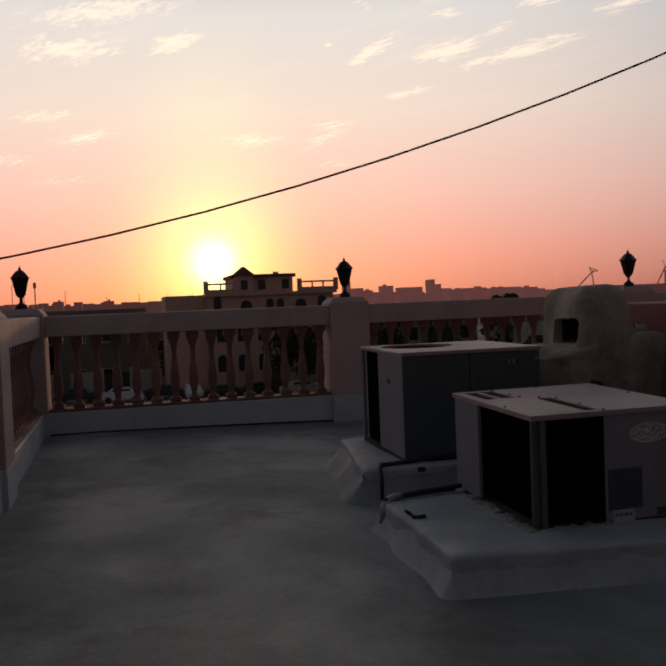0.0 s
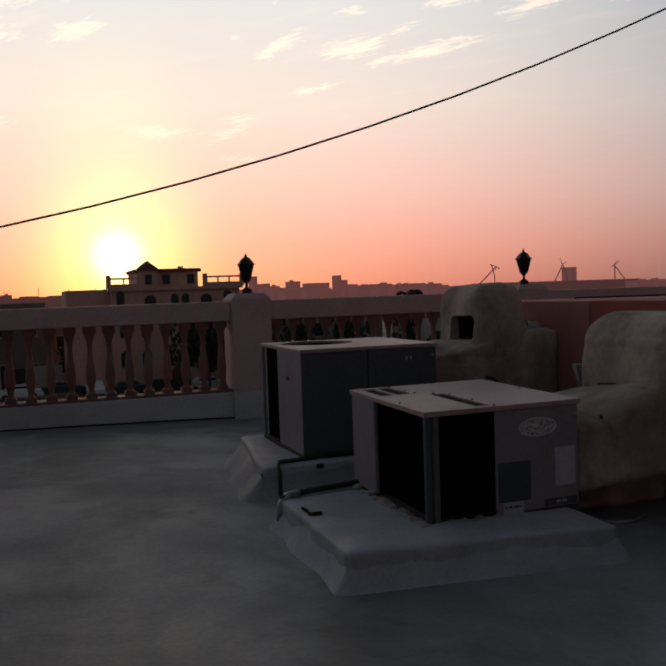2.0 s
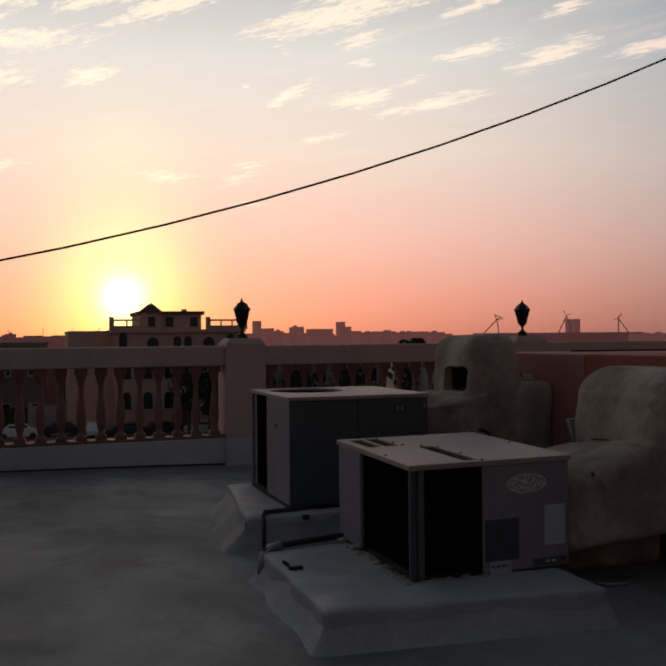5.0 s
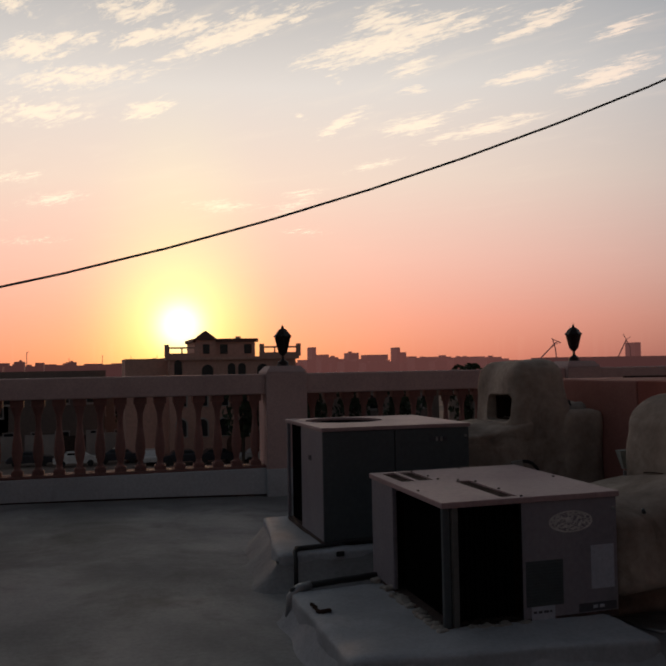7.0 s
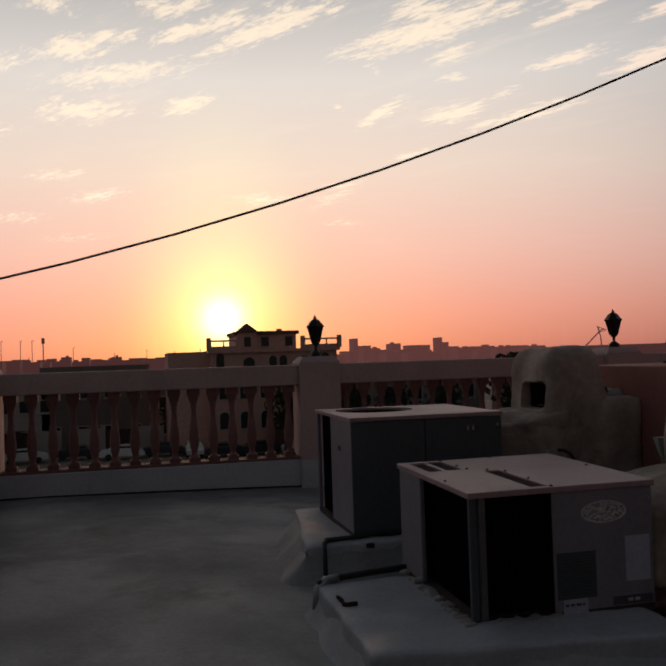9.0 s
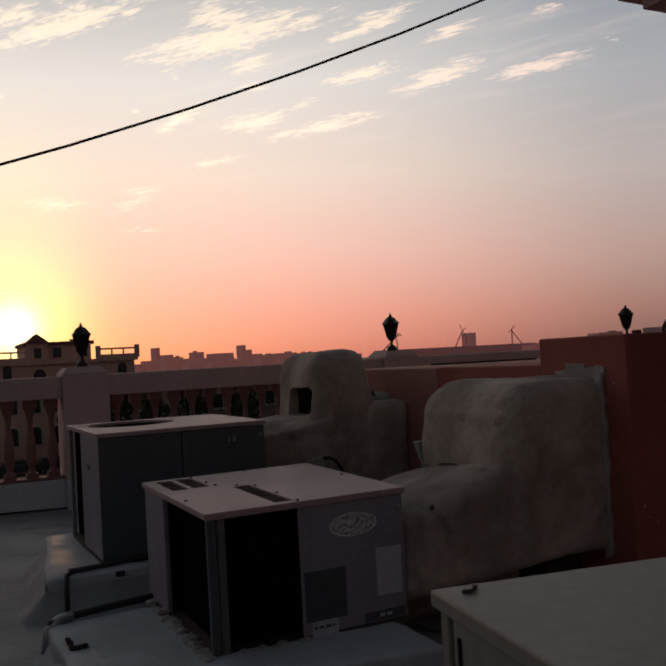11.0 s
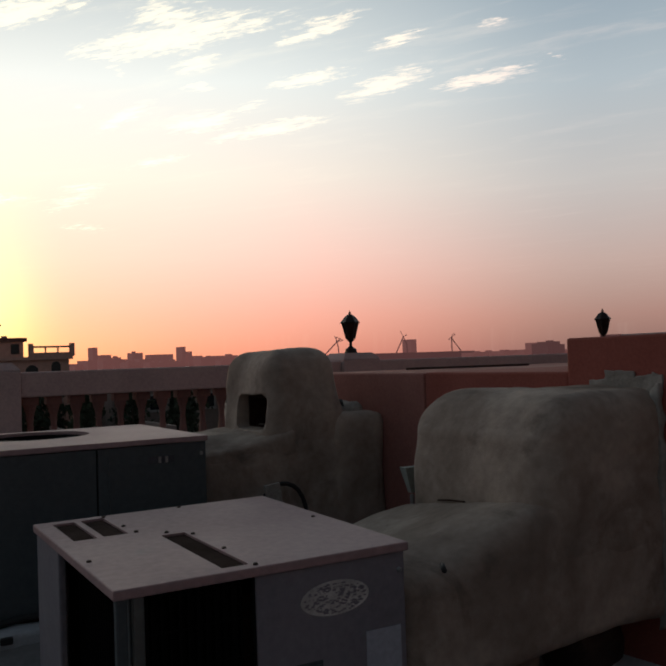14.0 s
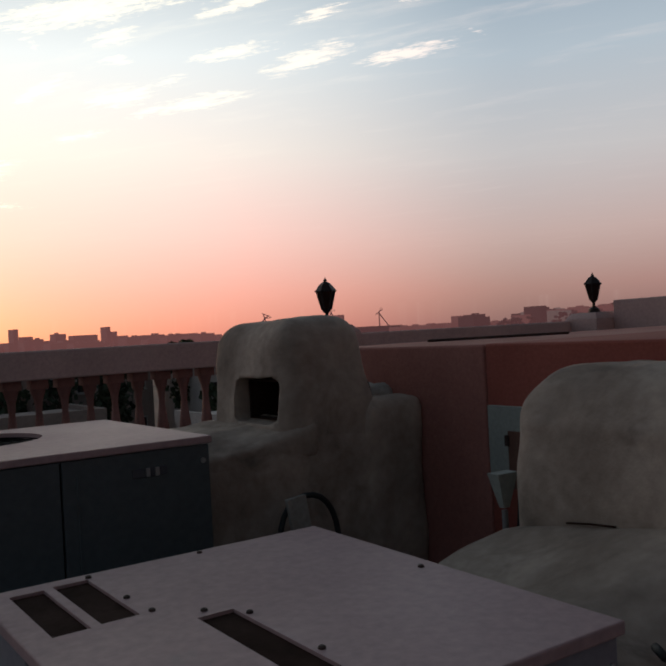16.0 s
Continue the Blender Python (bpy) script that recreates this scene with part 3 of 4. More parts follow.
# ---- rooftop cooling units ----
def wire_grille(x0, x1, z0, z1, step, r, bm=None):
    """Upright and level wires in the plane y = 0."""
    bm = bm or bmesh.new()
    n = max(2, round((x1 - x0) / step))
    for i in range(n + 1):
        x = x0 + (x1 - x0) * i / n
        box(x - r, x + r, -r, r, z0, z1, 0, bm)
    k = max(2, round((z1 - z0) / (step * 2)))
    for i in range(k + 1):
        z = z0 + (z1 - z0) * i / k
        box(x0, x1, -r * 2, 0, z - r, z + r, 0, bm)
    return bm


def turn(bm, m):
    bmesh.ops.transform(bm, matrix=m, verts=bm.verts)
    return bm


def coil_bay(t, face, a, b, z0, z1, depth=0.10):
    """A deep opening with upright fins behind a wire guard, its shade put into their near-black colour. face "x": on
    the side x = 0; "y": on the front y = 0.
    """
    def lay(bm):
        if face == "x":
            turn(bm, Matrix(((0, 1, 0, 0), (1, 0, 0, 0), (0, 0, 1, 0), (0, 0, 0, 1))))
        return bm
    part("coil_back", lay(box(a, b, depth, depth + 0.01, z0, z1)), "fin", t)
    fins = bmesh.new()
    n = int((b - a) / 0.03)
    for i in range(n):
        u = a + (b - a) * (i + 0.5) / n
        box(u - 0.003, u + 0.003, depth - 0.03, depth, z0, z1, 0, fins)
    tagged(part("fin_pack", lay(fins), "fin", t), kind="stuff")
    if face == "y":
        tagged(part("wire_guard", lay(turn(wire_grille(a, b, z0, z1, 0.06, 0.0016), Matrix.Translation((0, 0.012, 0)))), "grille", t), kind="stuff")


def marks(t, x0, x1, z0, z1, rows, seed, mat="ink"):
    """Unreadable print as short bars on the front plane."""
    rnd = random.Random(seed)
    bm = bmesh.new()
    for i in range(rows):
        z = z1 - (z1 - z0) * (i + 0.5) / rows
        x = x0
        while x < x1 - 0.01:
            w = min(rnd.uniform(0.012, 0.04), x1 - x)
            box(x, x + w, -0.0062, -0.0052, z - (z1 - z0) / rows * 0.22, z + (z1 - z0) / rows * 0.22, 0, bm)
            x += w + rnd.uniform(0.006, 0.014)
    part("print", bm, mat, t)


def unit_low(x, y, z):
    """The low package unit: slotted lid, two coil bays round one corner, service panel."""
    t = thing("cooling_unit", (x, y, z), "low grey rooftop cooling unit with slotted sky-tinted lid", "cooling unit", "rooftop cooling units")
    W, D, H = 1.045, 1.20, 0.665
    part("base_pan", box(0.0, W, 0.0, D, 0.0, 0.035, 0.004), "rust", t, "rust-edged base pan")
    part("corner_post", box(0.0, 0.035, 0.0, 0.035, 0.035, H, 0.006), "sheet_dark_shaded", t)
    part("corner_strip", box(0.05, 0.085, -0.006, 0.02, 0.035, H, 0.004), "corner", t)
    part("corner_strip", box(0.045, 0.052, 0.02, 0.05, 0.035, H, 0.002), "sheet_dark_shaded", t)
    part("side_panel", box(0.0, 0.03, 0.79, D, 0.035, H, 0.008), "sheet", t)
    part("service_panel", box(0.457, W, 0.0, 0.03, 0.035, H, 0.006), "sheet", t)
    part("end_panel", box(W - 0.03, W - 0.001, 0.031, D, 0.035, H, 0.006), "sheet", t)
    part("back_panel", box(0.031, W - 0.031, D - 0.03, D - 0.001, 0.035, H, 0.006), "sheet", t)
    # Casing coloured near black so the hollow under the lid stays dark.
    part("inner_casing", box(0.12, W - 0.032, 0.12, D - 0.032, 0.036, H - 0.09), "shade_and_tar", t)
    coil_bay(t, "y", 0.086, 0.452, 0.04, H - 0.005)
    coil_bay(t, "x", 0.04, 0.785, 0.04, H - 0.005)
    # lid with real slots
    lid = part("lid", box(-0.012, W + 0.012, -0.014, D + 0.012, H, H + 0.032, 0.005), "lid", t, "sheet lid with pink sky light in its colour")
    slots = bmesh.new()
    for a, b, c, d in ((0.055, 0.145, 0.765, 1.145), (0.172, 0.268, 0.775, 1.155), (0.36, 0.455, 0.04, 0.655)):
        box(a, b, c, d, H - 0.05, H + 0.06, 0, slots)
    cut = link("cutter", slots, "black")
    cut.parent = t
    bpy.context.view_layer.update()
    solid_cut(lid, cut)
    # Solid dark brown plates close the slots, shaded depth put into their colour.
    for a, b, c, d in ((0.055, 0.145, 0.765, 1.145), (0.172, 0.268, 0.775, 1.155), (0.36, 0.455, 0.04, 0.655)):
        part("slot_plate", box(a - 0.004, b + 0.004, c - 0.004, d + 0.004, H + 0.019, H + 0.023), "shade_and_tar", t, "dark brown plate giving the lid slot a shaded depth")
    rim = [(0.46 - 0.06 * k, -0.012) for k in range(8)] + [(-0.014, -0.008)] + [(-0.016, 0.06 * k) for k in range(1, 20)]
    for k, (bx, by) in enumerate(rim):
        v = noise.noise(Vector((k * 1.7, 3.0, 0)))
        if v > -0.15:
            part("mortar_dab", blob(bx - 0.036, bx + 0.036, by - 0.034, by + 0.03, 0.012, 0.038 + 0.02 * v, 0.012, 4, 0.016, 22.0), "mend", t, "pale mortar along the base", True)
    for sx, sy in ((0.395, 0.69), (0.30, 0.78), (0.29, 0.92), (0.275, 1.17), (0.47, 0.60), (0.475, 0.30), (0.47, 0.02), (0.02, 0.40), (1.0, 0.6), (0.62, 1.18)):
        part("screw", lathe([(0.009, H + 0.031), (0.009, H + 0.036), (0.005, H + 0.039)], 8, at=(sx, sy, 0)), "rust", t)
    part("panel_seam", box(0.452, 0.4555, -0.001, 0.02, 0.035, H), "black", t)
    vent = part("intake_vent", box(0.475, 0.70, -0.004, 0.004, 0.10, 0.345, 0.002), "sheet_dark_shaded", t, "small dark intake grille")
    for i in range(14):
        z = 0.112 + i * 0.0165
        part("vent_bar", box(0.482, 0.693, -0.008, -0.004, z, z + 0.006), "sheet_dark_shaded", vent)
    em = lathe([(0.135, 0.0), (0.135, 0.0025)], 32)
    turn(em, Matrix.Translation((0.755, -0.001, 0.545)) @ Matrix.Rotation(radians(90), 4, "X") @ Matrix.Diagonal((1, 0.44, 1, 1)))
    emb = part("emblem", em, "emblem", t, "worn oval maker's emblem")
    rnd = random.Random(4)
    sp = bmesh.new()
    for i in range(230):
        a, q = rnd.uniform(0, 6.283), math.sqrt(rnd.random()) * 0.93
        ex, ez = 0.755 + 0.13 * q * math.cos(a), 0.545 + 0.055 * q * math.sin(a)
        w = rnd.uniform(0.002, 0.0065)
        box(ex - w, ex + w, -0.0052, -0.0034, ez - w * 0.45, ez + w * 0.45, 0, sp)
    part("emblem_print", sp, "sheet", emb)
    lb = part("paper_label", box(0.875, 1.02, -0.003, 0.001, 0.165, 0.405), "label", t, "faded bluish paper label")
    st = part("sticker", box(0.505, 0.645, -0.0045, 0.001, 0.005, 0.10), "label", t, "torn pale sticker")
    marks(st, 0.515, 0.635, 0.055, 0.085, 1, 3)
    st2 = part("rating_plate", box(0.795, 1.03, -0.003, 0.001, 0.045, 0.09), "ink", t, "dark rating plate")
    marks(st2, 0.88, 0.95, 0.05, 0.088, 1, 5, "label")
    part("lid_screw", lathe([(0.010, 0), (0.010, 0.005), (0.006, 0.008)], 10), "steel", t).matrix_local = pose(1.02, -0.001, 0.60, 90, 0, 0)
    return t


def unit_tall(x, y, z, mats=("sheet", "sheet_dark_shaded", "lid"), marks_on=True, label="", W=1.22, D=1.245, H=0.87):
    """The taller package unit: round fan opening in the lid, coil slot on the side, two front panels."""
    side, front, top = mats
    t = thing("cooling_unit", (x, y, z), label, "cooling unit", "rooftop cooling units")
    part("base_pan", box(0, W, 0, D, 0, 0.04, 0.004), "rust", t, "rust-edged base pan")
    part("side_panel", box(0.0, 0.40, 0.012, 0.70, 0.04, H, 0.008), side, t)
    part("corner_post", box(0.0, 0.03, D - 0.035, D, 0.04, H, 0.006), side, t)
    if marks_on:
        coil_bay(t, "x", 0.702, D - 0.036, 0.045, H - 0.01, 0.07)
    else:
        part("side_panel", box(0.0, 0.09, 0.704, D - 0.05, 0.04, H, 0.006), side, t)
    part("inner_casing", box(0.09, W - 0.01, 0.702, D, 0.04, H, 0.006), side, t)
    # Front sheets darker than the side: their shade is in the colour.
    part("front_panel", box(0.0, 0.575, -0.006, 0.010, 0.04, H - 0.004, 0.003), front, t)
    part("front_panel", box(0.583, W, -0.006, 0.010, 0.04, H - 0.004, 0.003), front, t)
    part("gap_filler", box(0.02, W - 0.02, 0.011, 0.014, 0.05, H - 0.01), "black", t)
    part("back_panel", box(0.40, W, 0.30, 0.702, 0.04, H, 0.004), side, t)
    part("door_rib", box(0.635, 0.645, -0.012, -0.004, 0.08, H - 0.06, 0.003), front, t)
    lid = part("lid", box(-0.012, W + 0.012, -0.018, D + 0.012, H, H + 0.03, 0.005), top, t, "flat sheet lid with a round fan opening")
    if marks_on:
        cx, cy, r = 0.41, 0.83, 0.33
        c = link("cutter", lathe([(r, H - 0.1), (r, H + 0.1)], 40, at=(cx, cy, 0)), "black")
        c.parent = t
        bpy.context.view_layer.update()
        solid_cut(lid, c)
        fan = part("fan_grille", lathe([(0.02, H + 0.004), (0.02, H + 0.01)], 12, at=(cx, cy, 0)), "grille", t)
        for q in range(1, 9):
            rr = r * q / 8
            ring = [(cx + rr * math.cos(k * math.pi / 16), cy + rr * math.sin(k * math.pi / 16), H + 0.008) for k in range(33)]
            part("ring", tube(ring, 0.003, 5), "grille", fan)
        part("fan_hub", lathe([(0.08, H - 0.09), (0.08, H - 0.03)], 16, at=(cx, cy, 0)), "fin", t)
        # Flat disc closes the opening; the shade of the well is its colour.
        part("fan_well", lathe([(r, H + 0.0), (r, H + 0.003)], 32, at=(cx, cy, 0)), "fin", t, "near-black disc standing in for the shaded fan well")
        hd = part("latch", box(0.86, 1.01, -0.0115, -0.006, 0.765, 0.80, 0.002), "ink", t, "dark panel latch")
        for q in (0.915, 0.955):
            part("latch_pin", box(q, q + 0.018, -0.018, -0.011, 0.765, 0.80, 0.002), "steel", hd)
        part("handle", box(-0.006, 0.002, 0.35, 0.43, 0.62, 0.66, 0.002), "ink", t, "dark recessed handle")
        part("screw", lathe([(0.012, 0), (0.012, 0.006)], 8), "steel", t).matrix_local = pose(W - 0.03, -0.006, 0.80, 90, 0, 0)
    else:
        part("strap", tube([(0.03, D - 0.035, H + 0.032), (0.042, D - 0.046, H + 0.034), (0.054, D - 0.038, H + 0.038), (0.062, D - 0.022, H + 0.036), (0.066, D - 0.006, H + 0.032)], 0.0038, 6), "rubber", t, "loose black strap")
        part("gap", box(0.05, 0.056, D + 0.001, D + 0.004, 0.06, H - 0.03), "black", t)
        part("side_gap", box(-0.004, -0.001, 1.15, 1.158, 0.06, H - 0.03), "black", t)
    return t


low = unit_low(2.244, 4.546, 0.174)
low.matrix_world = pose(2.244, 4.546, 0.174, 0.8, -0.4, 0)
unit_tall(2.145, 6.62, 0.232, label="tall grey rooftop cooling unit with shade-darkened front and round fan", W=1.20)
third = unit_tall(1.862, 0.73, 0.245, ("beige", "beige", "beige"), False, "beige rooftop cooling unit with flat sheet lid and loose strap", 1.40, 1.235, 0.868)
turned = Matrix.Translation((1.855, 1.968, 0)) @ Matrix.Rotation(radians(-9), 4, "Z")
third.matrix_world = turned @ Matrix.Translation((0.012, -1.247, 0.245))
pad = plinth("plinth", -0.05, 1.75, -1.38, 0.06, 0.25, "grey-white coated concrete plinth under the beige cooling unit")
pad.matrix_world = turned

# ---- plastered ducts ----
def duct_behind():
    t = thing("plastered_duct", (0, 0, 0), "hand-plastered grey-brown duct cowl with square opening", "duct")
    def dome(p):
        k = max(0.0, (p.z - 1.2) / 0.4)
        return Vector((p.x - 0.05 * k * (p.x - 4.14) / 0.28, p.y + 0.05 * k, p.z + 0.035 * k * (1 - ((p.x - 4.18) / 0.3) ** 2)))
    bm = blob(3.85, 4.43, 6.82, 7.62, 0.8, 1.585, 0.13, 32, 0.018, 3.2, None, dome)
    up = part("cowl", bm, "mud", t, "", True)
    c = link("cutter", blob(3.5, 4.34, 6.905, 7.33, 1.10, 1.33, 0.05, 8, 0.014, 5.0), "mud")
    bpy.context.view_layer.update()
    solid_cut(up, c)
    def slope(p):
        k = max(0.0, min(1.0, (p.x - 3.42) / 0.5))
        front = max(0.0, min(1.0, (7.15 - p.y) / 0.30)) * max(0.0, 1 - max(0.0, p.x - 3.5) / 0.5)
        return Vector((p.x, p.y, p.z + (0.04 * k - 0.08 * front) * max(0.0, (p.z - 0.5) / 0.6)))
    part("body", blob(3.385, 4.70, 6.82, 7.72, 0.02, 1.05, 0.075, 38, 0.018, 2.4, None, slope), "mud", t, "", True)
    # Dark liner panels, added so the shallow opening looks unlit inside.
    for q, m in (((4.26, 4.27, 6.93, 7.31, 1.12, 1.31), 0), ((3.93, 4.26, 7.29, 7.30, 1.12, 1.31), 1), ((3.93, 4.26, 6.935, 6.945, 1.12, 1.31), 2), ((3.93, 4.26, 6.94, 7.30, 1.305, 1.312), 3), ((3.93, 4.26, 6.94, 7.30, 1.112, 1.119), 4)):
        part("throat_panel", box(*q), "shade_and_tar", t, "dark panel standing in for shade inside the opening")
    def tongue(p):
        k = max(0.0, min(1.0, (p.x - 3.40) / 0.62))
        return Vector((p.x, p.y - 0.01 * k, p.z + (0.06 * k * k - 0.075 * max(0.0, min(1.0, (7.15 - p.y) / 0.30)) * (1 - 0.7 * k)) * max(0.0, (p.z - 0.9) / 0.17)))
    part("lip", blob(3.395, 4.04, 6.822, 7.40, 0.93, 1.07, 0.035, 22, 0.014, 4.0, None, tongue), "mud", t, "sloped plaster lip under the opening", True)
    # Black tube drawn for the dark arched shadow behind the board.
    bm = tube([(4.01, 6.66, 0.0)] + [(3.85 + 0.16 * math.cos(a * 0.28), 6.66 + 0.006 * math.sin(a), 0.60 + 0.20 * math.sin(a * 0.28)) for a in range(0, 12)] + [(3.69, 6.66, 0.0)], 0.014, 8)
    part("conduit_loop", bm, "rubber", t, "black loop standing in for an arched shadow", True)
    bd = part("board", box(-0.05, 0.05, -0.012, 0.012, 0.0, 0.82, 0.004), "mend", t, "pale offcut board")
    bd.matrix_local = pose(3.85, 6.56, 0.0, -3, -7, 0)
    part("patch", blob(4.44, 4.66, 7.0, 7.45, 1.12, 1.235, 0.05, 10, 0.03, 7.0), "mend", t, "rough broken filler", True)
    part("stub_pipe", tube([(4.40, 7.1, 1.2), (4.52, 7.05, 1.215)], 0.055, 12), "rubber", t, "black stub pipe", True)
    part("shoulder", blob(4.30, 4.72, 6.82, 7.60, 0.02, 1.185, 0.06, 18, 0.018, 3.0), "mud", t, "", True)
    return t


duct_behind()


def duct_front():
    t = thing("plastered_duct", (0, 0, 0), "hand-plastered grey-brown duct elbow running into the red wall", "duct")
    def hump(p):
        k = max(0.0, min(1.0, (p.x - 3.35) / 0.65))
        k = k * k * (3 - 2 * k)
        lift = (0.145 * k + 0.025 - 0.15 * max(0.0, p.y - 4.7)) * max(0.0, (p.z - 0.5) / 0.3)
        w = max(0.0, min(1.0, (p.x - 3.4) / 1.2))
        drop = (-0.13 + 0.09 * w) * max(0.0, (0.6 - p.z) / 0.3)
        lift -= 0.12 * max(0.0, 1 - abs(p.x - 3.5) / 0.6) * max(0.0, (4.95 - p.y) / 0.4) ** 1.5 * max(0.0, (p.z - 0.45) / 0.3)
        return Vector((p.x, p.y, p.z + lift + drop))
    part("lower_duct", blob(3.295, 5.0, 4.57, 5.58, 0.37, 0.765, 0.06, 40, 0.02, 2.4, None, hump), "mud", t, "", True)
    def crown(p):
        y = p.y
        k = max(0.0, min(1.0, (4.30 - p.x) / 0.26))
        return Vector((p.x - 0.05 * max(0.0, (1.2 - p.z)), y, p.z - 0.12 * k ** 2.0 * max(0.0, (p.z - 0.95) / 0.42)))
    part("upper_duct", blob(4.02, 5.1, 4.56, 5.57, 0.6, 1.368, 0.13, 44, 0.02, 2.6, None, crown), "mud", t, "", True)
    def ragged(p):
        return Vector((p.x, p.y + 0.03 * noise.noise(Vector((p.z * 9, 1.0, 0))), p.z + 0.03 * noise.noise(Vector((p.y * 14, 0, 4.0)))))
    part("seam_filler", blob(4.678, 4.716, 4.545, 4.60, 0.30, 1.37, 0.012, 26, 0.016, 11.0, None, ragged), "mend", t, "pale cracked filler along the wall joint", True)
    part("crack", tube([(3.985, 5.27, 0.858), (3.988, 5.18, 0.868), (3.995, 5.08, 0.872)], 0.004, 6), "shade_and_tar", t, "dark crack between the two casings", True)
    def smeared(p):
        return Vector((p.x, p.y + 0.012 * noise.noise(Vector((p.z * 11, 1.0, 0))), p.z + 0.016 * noise.noise(Vector((p.y * 12, 0, 4.0)))))
    for y0, y1, z0, z1, d in ((4.58, 4.74, 1.30, 1.418, 0.716), (4.70, 4.88, 1.32, 1.445, 0.7145), (4.84, 4.98, 1.30, 1.40, 0.7135), (4.545, 4.60, 1.36, 1.43, 0.716)):
        part("top_filler", blob(4.700, 4.0 + d, y0, y1, z0, z1, 0.006, 18, 0.007, 16.0, None, smeared), "mend", t, "smeared pale filler on the wall", True)
    part("spout", tube([(3.50, 4.60, 0.748), (3.475, 4.555, 0.740)], 0.011, 8), "rubber", t, "short black drain spout", True)
    return t


duct_front()

# ---- red blocks and stair house ----
structure("wall_red_block", box(4.712, 10.5, 4.363, 5.128, -0.02, 1.608, 0.012), "red", "red painted roof block with weathered paint", "wall")
structure("wall_red_low", box(4.708, 9.0, 6.355, 7.9, -0.02, 1.437, 0.012), "red_faded", "low roof block in faded pinkish-red paint", "wall")
structure("wall_red_hatch", box(4.714, 9.0, 5.126, 6.354, -0.02, 1.440, 0.012), "red", "low red painted wall with a hatch", "wall")
block = bpy.data.objects["wall_red_block"]
rnd_chip = random.Random(9)
for k in range(11):
    u, w = rnd_chip.uniform(4.72, 5.3), rnd_chip.uniform(0.25, 1.5)
    r = rnd_chip.uniform(0.003, 0.008)
    front = k % 3 != 0
    chip = blob(u - r, u + r, 4.3605, 4.3635, w - r * 1.5, w + r * 1.5, 0.002, 2, 0.004, 60.0) if front else blob(4.7095, 4.7125, 4.38 + (u - 4.72) * 0.3, 4.38 + (u - 4.72) * 0.3 + 2 * r, w * 0.8 + 0.2 - r, w * 0.8 + 0.2 + r, 0.002, 2, 0.004, 60.0)
    part("paint_chip", chip, "mend", block)
ring = [(4.712, 5.0 - 0.06 * k, -1, 0) for k in range(10)]
ring += [(4.712, 4.363, math.cos(math.pi + 0.26 * k), math.sin(math.pi + 0.26 * k)) for k in range(1, 6)]
ring += [(4.712 + 0.08 * k, 4.363, 0, -1) for k in range(30)]
structure("skirting", cant(ring, 0.21, 0.14, 0.02, False, 0.0, 7), "pad", "sloped coated skirting at the foot of the red wall", "skirting", True)
hatch = thing("wall_hatch", (0, 0, 0), "pale-framed brown hatch set in the red wall", "hatch")
hatch.matrix_world = pose(4.712, 6.335, 0.76, 0, 0, -90)
part("frame", box(0.0, 0.42, -0.02, 0.003, 0.0, 0.385, 0.004), "pale", hatch)
part("leaf", box(0.13, 0.40, -0.026, -0.018, 0.0, 0.27, 0.003), "brown", hatch)
part("hinge", lathe([(0.012, 0.0), (0.012, 0.05)], 8, at=(0.13, -0.03, 0.2)), "rust", hatch)
fn = thing("hopper", (4.085, 5.70, -0.012), "pale sheet hopper on a thin drain pipe", "hopper")
bm = bmesh.new()
lo = [bm.verts.new(c) for c in ((0.035, -0.012, 0.84), (0.065, -0.012, 0.84), (0.065, 0.012, 0.84), (0.035, 0.012, 0.84))]
hi = [bm.verts.new(c) for c in ((-0.005, -0.03, 0.975), (0.10, -0.03, 0.975), (0.10, 0.03, 0.975), (-0.005, 0.03, 0.975))]
for k in range(4):
    bm.faces.new((lo[k], lo[(k + 1) % 4], hi[(k + 1) % 4], hi[k]))
bm.faces.new(lo[::-1])
bm.faces.new(hi)
part("funnel", bm, "pale", fn)
part("drain_pipe", tube([(0.05, 0.0, 0.0), (0.05, 0.0, 0.83)], 0.012, 8), "steel", fn)
part("cable", tube([(0.10, -0.055, 0.97), (0.06, -0.07, 0.90), (0.05, -0.07, 0.80), (0.055, -0.05, 0.70)], 0.006, 6), "rubber", fn)
tagged(link("loose_rod", tube([(5.45, 7.62, 1.446), (6.45, 7.30, 1.446)], 0.009, 6), "rust"), "dark rod lying on the red roof block", "rod")
tagged(link("return_duct", blob(3.36, 4.40, 5.02, 5.46, -0.01, 0.31, 0.07, 20, 0.03, 3.5), "mud", None, True), "low plastered duct lying under the elbow", "duct")
tagged(link("stub_duct", lathe([(0.15, 0.0), (0.16, 0.03), (0.16, 0.26), (0.13, 0.27)], 18), "rust", None, True), "short round rusty duct stub beside the wall", "duct").matrix_world = pose(4.44, 4.98, 0.165, 0, 90, 0)
tagged(link("floor_cable", tube([(4.5, 4.86, 0.016), (4.44, 4.70, 0.014), (4.34, 4.40, 0.012), (4.32, 4.1, 0.014), (4.36, 3.8, 0.012), (4.3, 3.4, 0.012)], 0.009, 6), "rubber", None, True), "black cable lying across the roof coating", "cable")
tagged(link("floor_pipe", tube([(3.56, 4.93, 0.02), (3.60, 4.80, 0.016), (3.66, 4.68, 0.016), (3.80, 4.66, 0.016), (3.95, 4.74, 0.016)], 0.013, 7), "steel", None, True), "bent pale pipe lying on the roof", "pipe")
dp = thing("condensate_pipe", (0, 0, 0), "black and grey condensate pipes between the plinths", "pipe")
